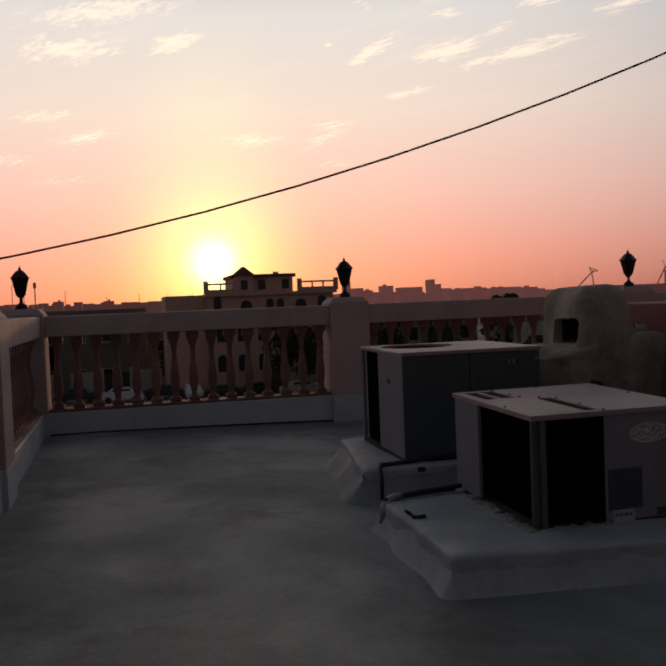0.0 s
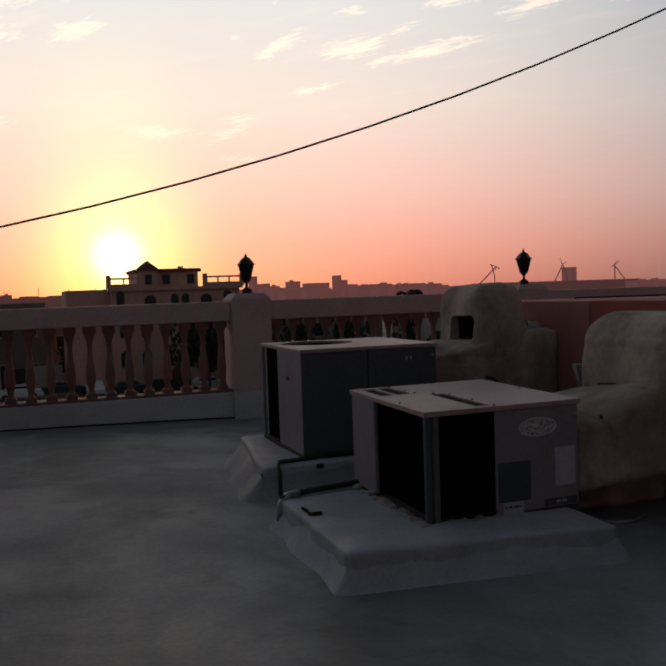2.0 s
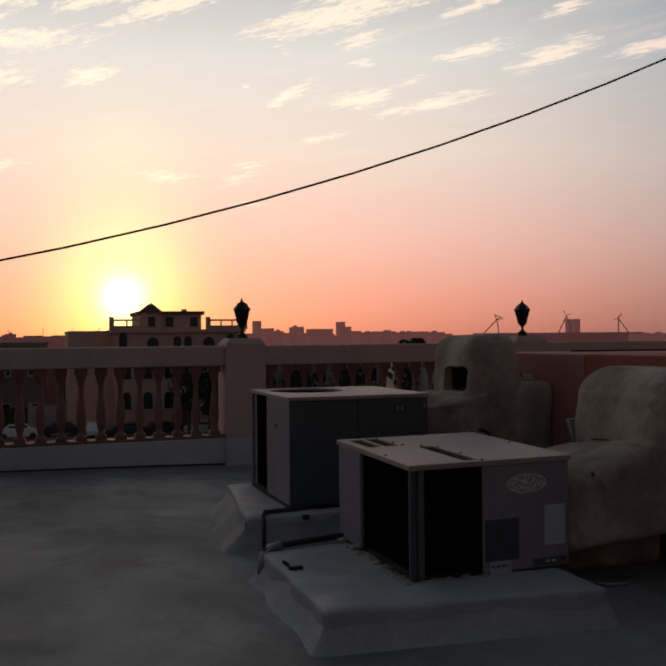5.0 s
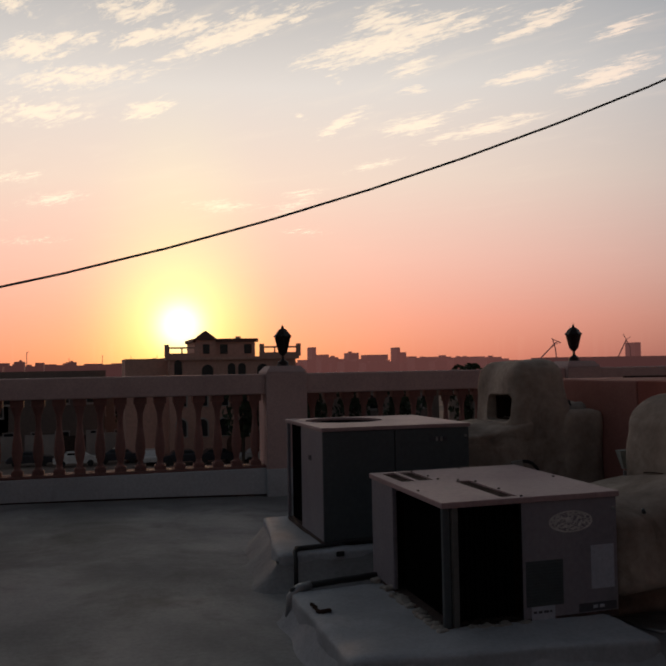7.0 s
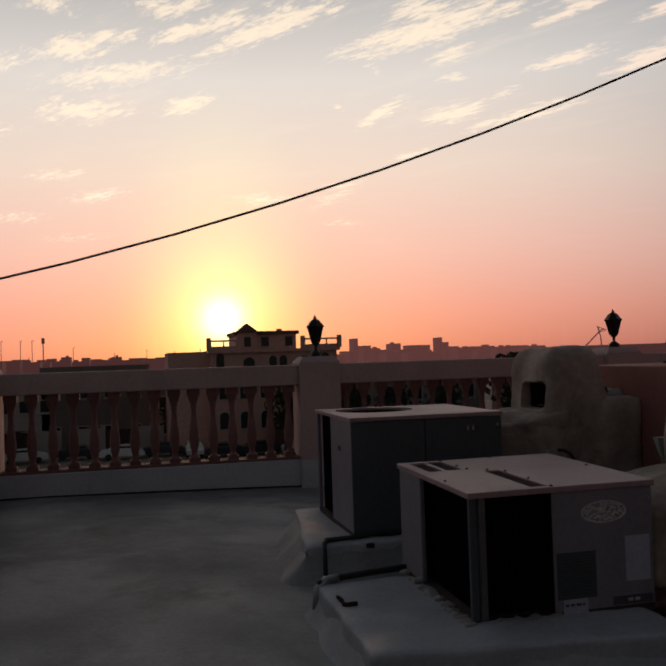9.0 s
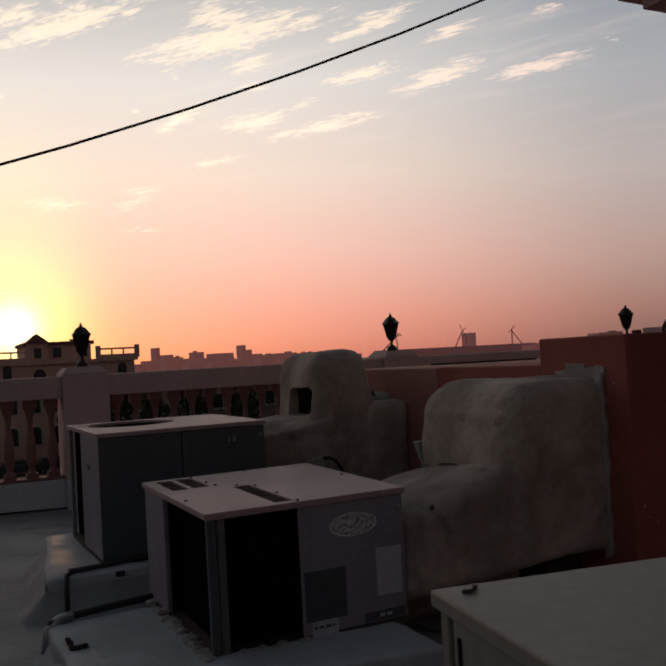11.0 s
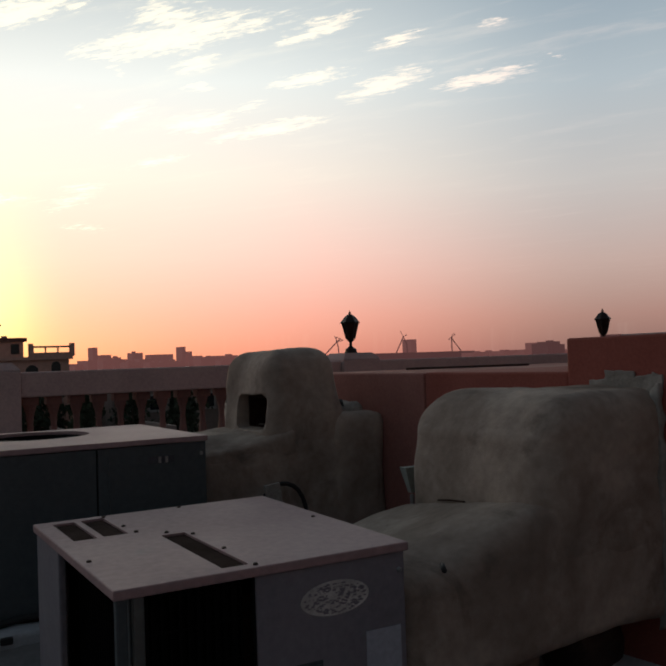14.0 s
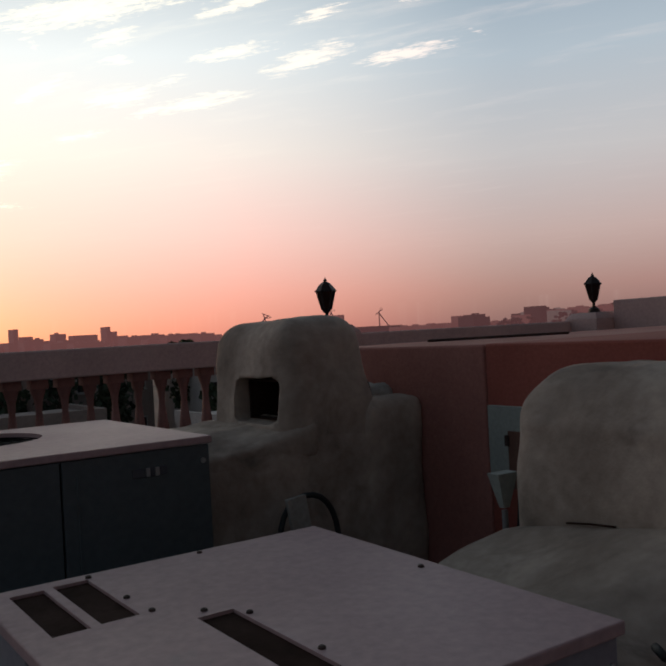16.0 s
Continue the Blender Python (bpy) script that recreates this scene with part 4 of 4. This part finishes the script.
part("pipe", tube([(2.26, 5.68, 0.235), (1.95, 5.64, 0.228), (1.73, 5.60, 0.222), (1.66, 5.57, 0.21), (1.635, 5.555, 0.12), (1.63, 5.55, 0.02)], 0.022, 8), "rubber", dp, "", True)
part("sleeve", tube([(1.78, 5.61, 0.224), (1.70, 5.585, 0.218), (1.645, 5.56, 0.18), (1.632, 5.55, 0.06)], 0.030, 8), "steel", dp, "grey sleeve", True)
part("riser", tube([(1.93, 6.56, 0.262), (1.88, 6.46, 0.255), (1.865, 6.36, 0.22), (1.86, 6.34, 0.02)], 0.016, 8), "rubber", dp, "", True)
part("line", tube([(1.90, 6.53, 0.262), (2.15, 6.55, 0.265), (2.33, 6.60, 0.275), (2.9, 6.585, 0.268)], 0.018, 7), "rubber", dp, "", True)
part("clip", box(2.19, 2.25, 6.43, 6.455, 0.20, 0.236, 0.006), "rubber", dp)


def tar_patch(x, y, z, lx, ly, seed):
    """A torn scrap of tar on the coating."""
    def torn(p):
        return Vector((p.x + 0.02 * noise.noise(Vector((p.y * 30, seed, 0))), p.y + 0.02 * noise.noise(Vector((p.x * 30, seed, 4))), p.z))
    tagged(link("tar_scrap", blob(x - lx, x + lx, y - ly, y + ly, z - 0.006, z + 0.010, 0.006, 8, 0.008, 20.0, None, torn), "shade_and_tar", None, True), "torn black tar scrap stuck on the plinth", "tar scrap", "tar scraps")


tar_patch(1.70, 5.15, 0.207, 0.013, 0.10, 1)
tar_patch(1.735, 5.07, 0.209, 0.03, 0.018, 2)


def dish():
    """A small wheel-like dish frame leaning on edge, with a bent mesh panel beside it."""
    t = thing("satellite_dish", (5.55, 4.75, 1.608), "small rusty mesh satellite dish leaning on the red block", "satellite dish")
    v, r, up = Vector((0.74, 0.67, 0.0)), Vector((0.67, -0.74, 0.0)), Vector((0, 0, 1))
    a = (r * 0.7 + up * 0.72).normalized()
    n = v.cross(a).normalized()
    q = (v * 0.955 + n * 0.30).normalized()
    n = a.cross(q).normalized()
    c, R = up * 0.095, 0.118
    def bowl(s, ang):
        return c + a * (R * s * math.cos(ang)) + q * (R * s * math.sin(ang)) + n * (0.035 * (1 - s * s))
    part("rim", tube([bowl(1.0, k * math.pi / 14) for k in range(29)], 0.008, 6), "rust", t)
    part("ring", tube([bowl(0.55, k * math.pi / 14) for k in range(29)], 0.004, 5), "rust", t)
    for k in range(8):
        part("rib", tube([bowl(0.05, k * math.pi / 4), bowl(0.5, k * math.pi / 4), bowl(1.0, k * math.pi / 4)], 0.004, 5), "rust", t)
    def spot(x, z, d=0.0):
        return r * x + up * (z + 0.095) + v * d
    bm = bmesh.new()
    f = bm.faces.new([bm.verts.new(spot(*p)) for p in ((0.07, 0.075, 0.0), (0.20, 0.078, 0.06), (0.26, 0.05, 0.06), (0.37, -0.07, 0.02), (0.21, -0.085, -0.03))])
    bmesh.ops.triangulate(bm, faces=[f])
    bmesh.ops.solidify(bm, geom=list(bm.faces), thickness=0.006)
    part("mesh_panel", bm, "mesh", t, "bent green mesh panel")
    for p0, p1 in (((0.08, 0.06), (0.15, -0.085)), ((0.02, 0.0), (0.2, -0.06)), ((0.16, -0.03), (0.11, -0.085)), ((-0.03, -0.09), (0.25, -0.08)), ((0.33, -0.04), (0.50, -0.01))):
        part("strut", tube([spot(*p0), spot(*p1)], 0.005, 5), "rust", t)


dish()
sack = blob(6.02, 6.62, 4.55, 4.95, 1.604, 1.68, 0.035, 14, 0.03, 6.0)
blob(6.0, 6.30, 4.50, 4.80, 1.66, 1.765, 0.05, 12, 0.03, 6.0, sack)
blob(6.28, 6.72, 4.55, 4.90, 1.65, 1.76, 0.05, 12, 0.03, 7.0, sack)
tagged(link("black_sack", sack, "rubber", None, True), "crumpled black sack lying on the red block", "sack")
tagged(link("loose_brick", box(4.99, 5.035, 4.55, 4.59, 1.606, 1.630, 0.005), "rust"), "small dark brick on the red block", "brick")


def stair_house():
    t = thing("stair_house", (0, 0, 0), "tall mauve upper storey with a stepped cornice", "building", "", "structure")
    part("wall", box(7.0, 11.0, -4.4, 5.68, 0.0, 4.26), "tower", t)
    for i in range(3):
        e = 0.14 * (i + 1)
        part("cornice_step", box(7.0 - e, 11.0 + e, -4.4 - e, 5.68 + e, 4.26 + 0.11 * i, 4.371 + 0.11 * i, 0.008), "tower", t)
    part("roof", box(6.55, 11.2, -4.6, 5.9, 4.585, 4.68), "tower", t)


stair_house()
# Unseen wall, added to close the roof behind and keep light off it.
structure("unseen_wall_south", box(-1.3, 7.0, -4.4, -4.0, 0.0, 4.2), "tower", "unseen plain wall added to close off and darken the roof", "wall")

# ---- cable across the roof ----
pts = []
for i in range(41):
    cx = -9.0 + 15.6 * i / 40
    pts.append((cx, 3.754 - 0.152 * cx, 1.889 + 0.2053 * cx + 0.0403 * cx * cx))
tagged(link("overhead_cable", tube(pts, 0.0046, 6), "rubber", None, True), "thin black cable sagging across the roof", "cable")
tagged(link("cable_bracket", tube([(6.6, 2.751, 4.66), (6.6, 2.751, 5.02)], 0.03, 8), "steel", None, True), "short steel bracket holding the cable", "bracket")
tagged(link("cable_post", tube([(-9.0, 5.122, -8.0), (-9.0, 5.122, 3.5)], 0.06, 8), "steel", None, True), "plain steel post holding the cable's end", "post")

# ---- ground and city ----
GZ = -8.0
gb = bmesh.new()
gv = [gb.verts.new(c) for c in ((-4500, -600, GZ), (4500, -600, GZ), (4500, 4800, GZ), (-4500, 4800, GZ))]
gb.faces.new(gv)
structure("ground", gb, "ground", "flat sandy ground with dark patches", "ground")
structure("own_house_wall", box(-1.2, 12.5, -4.3, 11.3, GZ, -0.5), "house", "house wall below the roof", "wall")


def block(x, y, w, d, z1, mat="house2", rows=0, cols=0, label="flat-roofed rendered house across the street", name="house", trim=True, door=False):
    """A plain flat-roofed house whose front, toward the roof, carries real window openings."""
    t = thing(name, (x, y, GZ), label, "house", "neighbouring houses")
    h = z1 - GZ
    part("wall", box(-w / 2, w / 2, 0, d, 0, h), mat, t)
    if trim:
        part("parapet", box(-w / 2 - 0.12, w / 2 + 0.12, -0.12, 0.12, h - 0.5, h + 0.35), mat, t)
        part("parapet", box(-w / 2 - 0.12, -w / 2 + 0.12, 0.12, d, h - 0.5, h + 0.35), mat, t)
        part("parapet", box(w / 2 - 0.12, w / 2 + 0.12, 0.12, d, h - 0.5, h + 0.35), mat, t)
    for r in range(rows):
        for c in range(cols):
            wx = -w / 2 + w * (c + 0.5) / cols
            wz = h * (r + 0.42) / rows
            win = part("window", box(wx - 0.62, wx + 0.62, -0.06, 0.02, wz - 0.78, wz + 0.78), "white", t)
            part("pane", box(wx - 0.5, wx + 0.5, -0.075, -0.055, wz - 0.66, wz + 0.66), "pane", win)
            part("sill", box(wx - 0.7, wx + 0.7, -0.16, 0.0, wz - 0.88, wz - 0.78), "white", win)
    if door:
        d0 = part("door", box(-0.7, 0.7, -0.07, 0.02, 0, 2.3), "brown", t)
        part("canopy", box(-1.1, 1.1, -0.9, 0, 2.5, 2.65), mat, t)
    return t


def arch(w, h, depth, y=0.0, n=10):
    """A round-headed panel, standing on z = 0 and centred on x."""
    bm = bmesh.new()
    out = [(-w / 2, 0), (w / 2, 0), (w / 2, h - w / 2)] + [(w / 2 * math.cos(math.pi * k / n), h - w / 2 + w / 2 * math.sin(math.pi * k / n)) for k in range(1, n)] + [(-w / 2, h - w / 2)]
    f = bm.faces.new([bm.verts.new((a, y, c)) for a, c in out])
    r = bmesh.ops.extrude_face_region(bm, geom=[f])
    for v in r["geom"]:
        if isinstance(v, bmesh.types.BMVert):
            v.co.y += depth
    return bm


def villa():
    Y = 90.0
    t = thing("villa", (0, Y, GZ), "three-storey villa with gabled roof turret and terraces", "villa", "neighbouring houses")
    g = -GZ
    part("wall", box(8.2, 21.5, 0, 12, 0, g + 2.45), "house", t)
    part("terrace_floor", box(7.9, 21.8, -0.4, 12.3, g + 2.45, g + 2.75), "house", t)
    part("wing", box(3.87, 8.2, 2.0, 12, 0, g + 2.67), "house", t)
    part("upper_wall", box(11.1, 17.6, 2.5, 10, g + 2.75, g + 4.35), "house", t)
    part("upper_roof", box(10.9, 17.9, 2.2, 10.3, g + 4.35, g + 4.72), "roof", t)
    part("turret", box(11.2, 13.2, 1.6, 4, g + 2.75, g + 4.55), "house", t)
    bm = bmesh.new()
    v = [bm.verts.new(c) for c in ((10.95, 1.3, g + 4.55), (13.45, 1.3, g + 4.55), (13.45, 4.3, g + 4.55), (10.95, 4.3, g + 4.55), (12.2, 1.6, g + 5.55), (12.2, 4.0, g + 5.55))]
    for f in ((0, 1, 4), (1, 2, 5, 4), (2, 3, 5), (3, 0, 4, 5), (3, 2, 1, 0)):
        bm.faces.new([v[i] for i in f])
    part("gable_roof", bm, "roof", t)
    part("chimney", box(15.8, 16.3, 4, 4.6, g + 4.7, g + 5.0), "house", t)
    for x0, x1 in ((7.95, 11.0), (17.8, 21.75)):
        tr = part("terrace_rail", box(x0, x1, -0.35, -0.15, g + 3.62, g + 3.80), "house", t)
        n = int((x1 - x0) / 0.9)
        for i in range(n):
            u = x0 + 0.2 + (x1 - x0 - 0.4) * i / (n - 1)
            part("terrace_baluster", box(u - 0.07, u + 0.07, -0.31, -0.19, g + 3.1, g + 3.62), "house", tr)
        part("terrace_plinth", box(x0, x1, -0.34, -0.16, g + 2.75, g + 3.15), "house", tr)
        for u in (x0, x1):
            part("terrace_post", box(u - 0.22, u + 0.22, -0.45, -0.05, g + 2.75, g + 4.05), "house", tr)
    for cx, wz, w, h in ((9.1, 1.0, 0.8, 1.5), (14.6, 0.6, 0.8, 1.5), (15.7, 0.6, 0.8, 1.5), (12.1, 0.7, 1.2, 1.3), (17.9, 0.7, 1.2, 1.3), (20.2, 0.9, 0.9, 1.4)):
        fr = part("window", arch(w + 0.35, h + 0.2, 0.10, -0.09), "house", t)
        fr.location = (cx, 0, g + wz - 0.1)
        pn = part("pane", arch(w, h, 0.04, -0.11), "pane", fr)
        pn.location = (0, 0, 0.06)
    for r in range(2):
        for c in range(6):
            cx, wz = 9.4 + c * 2.15, g - 2.4 - r * 3.1
            fr = part("window", arch(1.25, 2.0, 0.10, -0.09), "white", t)
            fr.location = (cx, 0, wz)
            pn = part("pane", arch(0.95, 1.75, 0.04, -0.11), "pane", fr)
            pn.location = (0, 0, 0.1)
    part("door", arch(1.6, 2.6, 0.1, -0.12), "brown", t).location = (14.8, 0, 0)
    for x0 in (12.2, 14.2, 16.8):
        part("upper_window", box(x0 - 0.4, x0 + 0.4, 2.44, 2.52, g + 3.1, g + 4.1) if x0 > 13.5 else box(x0 - 0.35, x0 + 0.35, 1.54, 1.62, g + 3.1, g + 4.1), "pane", t)


villa()
rc = random.Random(21)
for x, y, w, d, z1, rows, cols, mat in ((-13, 104, 9, 9, -0.8, 2, 4, "white"), (0.5, 112, 9, 8, -1.4, 2, 4, "house2"), (19, 62, 7, 8, -3.2, 2, 3, "house2"), (29, 82, 11, 9, 0.4, 2, 4, "house2"),
                                        (41, 74, 10, 9, -1.0, 2, 4, "white"), (56, 88, 12, 10, 0.0, 2, 4, "house2"), (-19, 85, 12, 10, 0.7, 2, 4, "house2"), (-4, 104, 12, 10, 1.2, 2, 4, "house2"), (70, 70, 12, 10, -0.6, 2, 4, "house2"), (30, 52, 7, 7, -3.6, 1, 3, "white")):
    block(x, y, w, d, z1, mat, rows, cols, door=True)
for x, y, w in ((-5, 52, 14), (10, 55, 12), (24, 50, 12), (40, 58, 16), (-12, 99, 9), (-1.5, 100, 10)):
    t = thing("garden_wall", (x, y, GZ), "pale rendered garden wall with a gate", "wall", "garden walls")
    part("wall", box(-w / 2, -1.5, 0, 0.25, 0, 2.6), "white", t)
    part("wall", box(1.5, w / 2, 0, 0.25, 0, 2.6), "white", t)
    part("gate", box(-1.45, 1.45, 0.05, 0.15, 0, 2.4), "rust", t)
    for gx in (-1.65, 1.65):
        part("gate_post", box(gx - 0.25, gx + 0.25, -0.1, 0.35, 0, 2.95), "white", t)
structure("road", box(-60, 120, 38, 46, GZ - 0.2, GZ + 0.02), "asphalt", "dark asphalt street between the houses", "road")


def tree(x, y, h, seed):
    rt = random.Random(seed)
    t = thing("tree", (x, y, GZ), "dark leafy street tree with an uneven crown", "tree", "street trees")
    bm = tube([(0, 0, 0), (0.1, 0.05, h * 0.25), (0.0, 0.1, h * 0.55)], 0.16, 8)
    for k in range(5):
        a = k * 1.26 + rt.random()
        tube([(0.05, 0.05, h * (0.3 + 0.05 * k)), (0.9 * math.cos(a), 0.9 * math.sin(a), h * (0.55 + 0.06 * k))], 0.06, 6, bm)
    part("trunk", bm, "bark", t)
    me = bmesh.new()
    for k in range(420):
        a, q = rt.uniform(0, 6.283), rt.random() ** 0.5
        u = rt.uniform(-1, 1)
        rad = h * 0.30 * (1 - 0.55 * u * u) * (0.75 + 0.5 * noise.noise(Vector((math.cos(a) * 1.5, math.sin(a) * 1.5, u * 2 + seed))))
        c = Vector((rad * q * math.cos(a), rad * q * math.sin(a), h * 0.68 + u * h * 0.32))
        s = rt.uniform(0.16, 0.34)
        e = Euler((rt.uniform(0, 6), rt.uniform(0, 6), rt.uniform(0, 6))).to_matrix()
        vs = [me.verts.new(c + e @ Vector(p) * s) for p in ((-1, -0.5, 0), (1, -0.5, 0.2), (0.7, 0.7, -0.1), (-0.7, 0.6, 0.3))]
        me.faces.new(vs[:3])
        me.faces.new((vs[0], vs[2], vs[3]))
    mesh = bpy.data.meshes.new("crown")
    me.to_mesh(mesh)
    me.free()
    mesh.materials.append(M["leaf"])
    o = new("crown", mesh)
    o.parent = t
    return t


TR = [tree(14.5, 83, 8.2, 1), tree(18.4, 84, 7.2, 2), tree(7.0, 98, 6.6, 3)]
for i, (x, y) in enumerate(((16.3, 82), (20.5, 80), (22, 86), (-3, 108), (-7.5, 110), (4.6, 104), (24.5, 79), (26, 70), (33, 66), (36, 78), (47, 66), (52, 78), (62, 80), (-14, 60), (-16, 96), (24, 98), (44, 92), (29, 78))):
    s = rc.uniform(0.8, 1.15)
    copy_thing(TR[i % 3], pose(x, y, GZ, 0, 0, rc.uniform(0, 360)) @ Matrix.Diagonal((s, s, s, 1)))


def car(x, y, rz, paint, label):
    t = thing("car", (x, y, GZ + 0.03), label, "car", "parked cars")
    t.rotation_euler = (0, 0, radians(rz))
    bm = bmesh.new()
    outline = [(-2.2, 0.35), (-2.25, 0.75), (-1.9, 0.95), (-1.35, 1.02), (-0.85, 1.42), (0.75, 1.46), (1.4, 1.0), (2.05, 0.88), (2.25, 0.6), (2.2, 0.35)]
    f = bm.faces.new([bm.verts.new((a, -0.85, c)) for a, c in outline])
    r = bmesh.ops.extrude_face_region(bm, geom=[f])
    for v in r["geom"]:
        if isinstance(v, bmesh.types.BMVert):
            v.co.y += 1.7
    for v in bm.verts:
        if v.co.z > 1.2:
            v.co.y *= 0.82
    part("body", bm, paint, t)
    part("side_window", box(-0.9, 0.85, -0.80, 0.80, 1.05, 1.36, 0.02), "pane", t)
    for wx in (-1.35, 1.35):
        for wy in (-0.86, 0.66):
            w = part("wheel", lathe([(0.32, 0), (0.32, 0.2)], 16), "rubber", t)
            w.matrix_local = pose(wx, wy, 0.32, -90, 0, 0)
    for wy in (-0.6, 0.6):
        part("headlight", box(2.15, 2.24, wy - 0.16, wy + 0.16, 0.62, 0.76, 0.02), "label", t)
    return t


CW = car(6.2, 48, 4, "car_white", "white saloon car parked by the street")
CD = car(12.5, 48.2, -3, "car_dark", "dark saloon car parked by the street")
for i, (x, y, r) in enumerate(((0.5, 47.6, 90), (17.5, 47.8, 2), (23, 47.5, 178), (-4, 48.0, 2), (30, 48, 3), (9.3, 88, 0), (17, 87, 3), (36, 47.5, 2), (-10.5, 92, 5), (-5.5, 93, 178), (-1.0, 91, 2), (3.2, 92, 175), (6.2, 90, 90), (12.6, 88, 4), (20.5, 88, 178), (27, 76, 3), (33, 75, 178), (38, 71, 8))):
    copy_thing(CW if i % 2 == 0 else CD, pose(x, y, GZ + 0.03, 0, 0, r))


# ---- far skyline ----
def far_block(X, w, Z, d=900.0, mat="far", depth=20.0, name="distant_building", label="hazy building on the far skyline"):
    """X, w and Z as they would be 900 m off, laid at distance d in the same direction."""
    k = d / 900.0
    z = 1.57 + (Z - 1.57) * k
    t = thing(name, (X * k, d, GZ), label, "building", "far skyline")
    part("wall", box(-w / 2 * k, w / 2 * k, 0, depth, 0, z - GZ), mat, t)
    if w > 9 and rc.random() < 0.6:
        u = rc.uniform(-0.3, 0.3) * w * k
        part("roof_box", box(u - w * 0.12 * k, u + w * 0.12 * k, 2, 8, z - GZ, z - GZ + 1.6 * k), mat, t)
    return t


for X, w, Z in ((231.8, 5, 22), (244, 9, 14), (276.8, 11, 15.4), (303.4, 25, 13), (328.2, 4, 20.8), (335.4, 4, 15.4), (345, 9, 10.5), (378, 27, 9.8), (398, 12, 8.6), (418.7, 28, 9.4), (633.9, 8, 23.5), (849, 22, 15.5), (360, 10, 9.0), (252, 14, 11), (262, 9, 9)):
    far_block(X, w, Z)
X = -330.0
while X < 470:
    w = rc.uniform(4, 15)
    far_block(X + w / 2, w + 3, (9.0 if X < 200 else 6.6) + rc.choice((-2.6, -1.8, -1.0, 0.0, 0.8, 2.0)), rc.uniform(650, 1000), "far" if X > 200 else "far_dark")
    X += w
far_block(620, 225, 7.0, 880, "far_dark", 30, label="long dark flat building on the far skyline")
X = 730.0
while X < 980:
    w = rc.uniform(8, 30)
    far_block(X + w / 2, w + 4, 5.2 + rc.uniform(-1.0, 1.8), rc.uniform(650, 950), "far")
    X += w
def ridge_height(X):
    """How high the near quarter stands against the sky, along the skyline."""
    marks = ((860, 12), (985, 15), (1004, 27), (1040, 19), (1100, 21), (1190, 24), (1240, 29), (1312, 33), (1420, 34))
    for (a, p), (c, q) in zip(marks, marks[1:]):
        if a <= X <= c:
            return p + (q - p) * (X - a) / (c - a)
    return 14.0


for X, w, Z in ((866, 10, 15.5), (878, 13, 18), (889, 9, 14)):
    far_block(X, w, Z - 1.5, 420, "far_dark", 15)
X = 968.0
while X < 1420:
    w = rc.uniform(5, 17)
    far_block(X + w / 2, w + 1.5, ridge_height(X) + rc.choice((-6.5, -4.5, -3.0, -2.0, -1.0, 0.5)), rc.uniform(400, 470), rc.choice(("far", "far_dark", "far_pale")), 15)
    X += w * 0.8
for X in (912, 935, 973, 1030, 1064, 1128, 1205, 1262):
    k = 400 / 900
    bm = bmesh.new()
    for q in range(26):
        c = Vector((rc.gauss(0, 2.6), rc.gauss(0, 2.0), rc.uniform(0.35, 1.0) * (ridge_height(X) * k * 0.75 - GZ)))
        blob(c.x - 1.1, c.x + 1.1, c.y - 1.1, c.y + 1.1, c.z - 0.9, c.z + 0.8, 0.9, 2, 0.5, 1.3, bm)
    t = thing("tree", (X * k, 396, GZ), "dark far tree among the hazy houses", "tree", "far skyline")
    part("trunk", tube([(0, 0, 0), (0.2, 0, (ridge_height(X) * k * 0.75 - GZ) * 0.8)], 0.3, 6), "far_dark", t)
    part("crown", bm, "far_dark", t)
for X in (-150, -128, -102, -60, -20, 12, 40, 66, 90, 104, 150):
    k = 0.75
    tagged(link("antenna", tube([(X * k, 675, GZ), (X * k, 675, 1.57 + rc.uniform(10, 15) * k)], 0.22, 5), "far_dark"), "thin rooftop antenna on the far skyline", "antenna", "far skyline")
for X in (-128, -110, -99, -60):
    lp = thing("street_lamp", (X * 0.8333, 750, GZ), "thin highway lamp on the far skyline", "street lamp", "far skyline")
    top = 9.5 + 22.0 * (1 if X < -90 else 0.7)
    part("pole", tube([(0, 0, 0), (0, 0, top)], 0.28, 5), "far_dark", lp)
    part("arm", tube([(0, 0, top), (1.6, 0, top + 0.4)], 0.22, 5), "far_dark", lp)
mast = thing("light_mast", (-73.8, 750, GZ), "tall floodlight mast on the far skyline", "mast")
part("pole", tube([(0, 0, 0), (0, 0, 34)], 0.5, 6), "far_dark", mast)
part("lamp_head", box(-1.3, 1.3, -0.5, 0.5, 29, 33.5, 0.2), "far_dark", mast)


def crane(X, bars):
    """A luffing crane: raked jib, mast and tie bars, each from (x, z) to (x, z)."""
    t = thing("crane", (X, 900, 0), "raked construction crane on the far skyline", "crane", "far skyline")
    for name, r, *ends in bars:
        part(name, tube([(a, 0, c) for a, c in ends], r, 5), "far_dark", t)
    return t


crane(523, (("mast", 0.7, (1.5, GZ), (0, 16), (-3.5, 28.5)), ("jib", 0.75, (-20, 6), (-1, 23), (4, 26)), ("top_bar", 0.45, (-5, 29), (7, 24)), ("tie", 0.35, (7, 24), (-1, 22))))
crane(618, (("jib", 0.75, (-12, 6), (0, 27)), ("back_leg", 0.7, (0, 27), (5, 18), (6, GZ)), ("top_bar", 0.4, (-4, 34), (0, 27), (6, 30))))
crane(694, (("mast", 0.8, (0, GZ), (0, 26)), ("leg", 0.7, (0, 24), (15, 7)), ("top_bar", 0.45, (-5.5, 22), (6, 29)), ("tie", 0.35, (0, 26), (4, 31))))
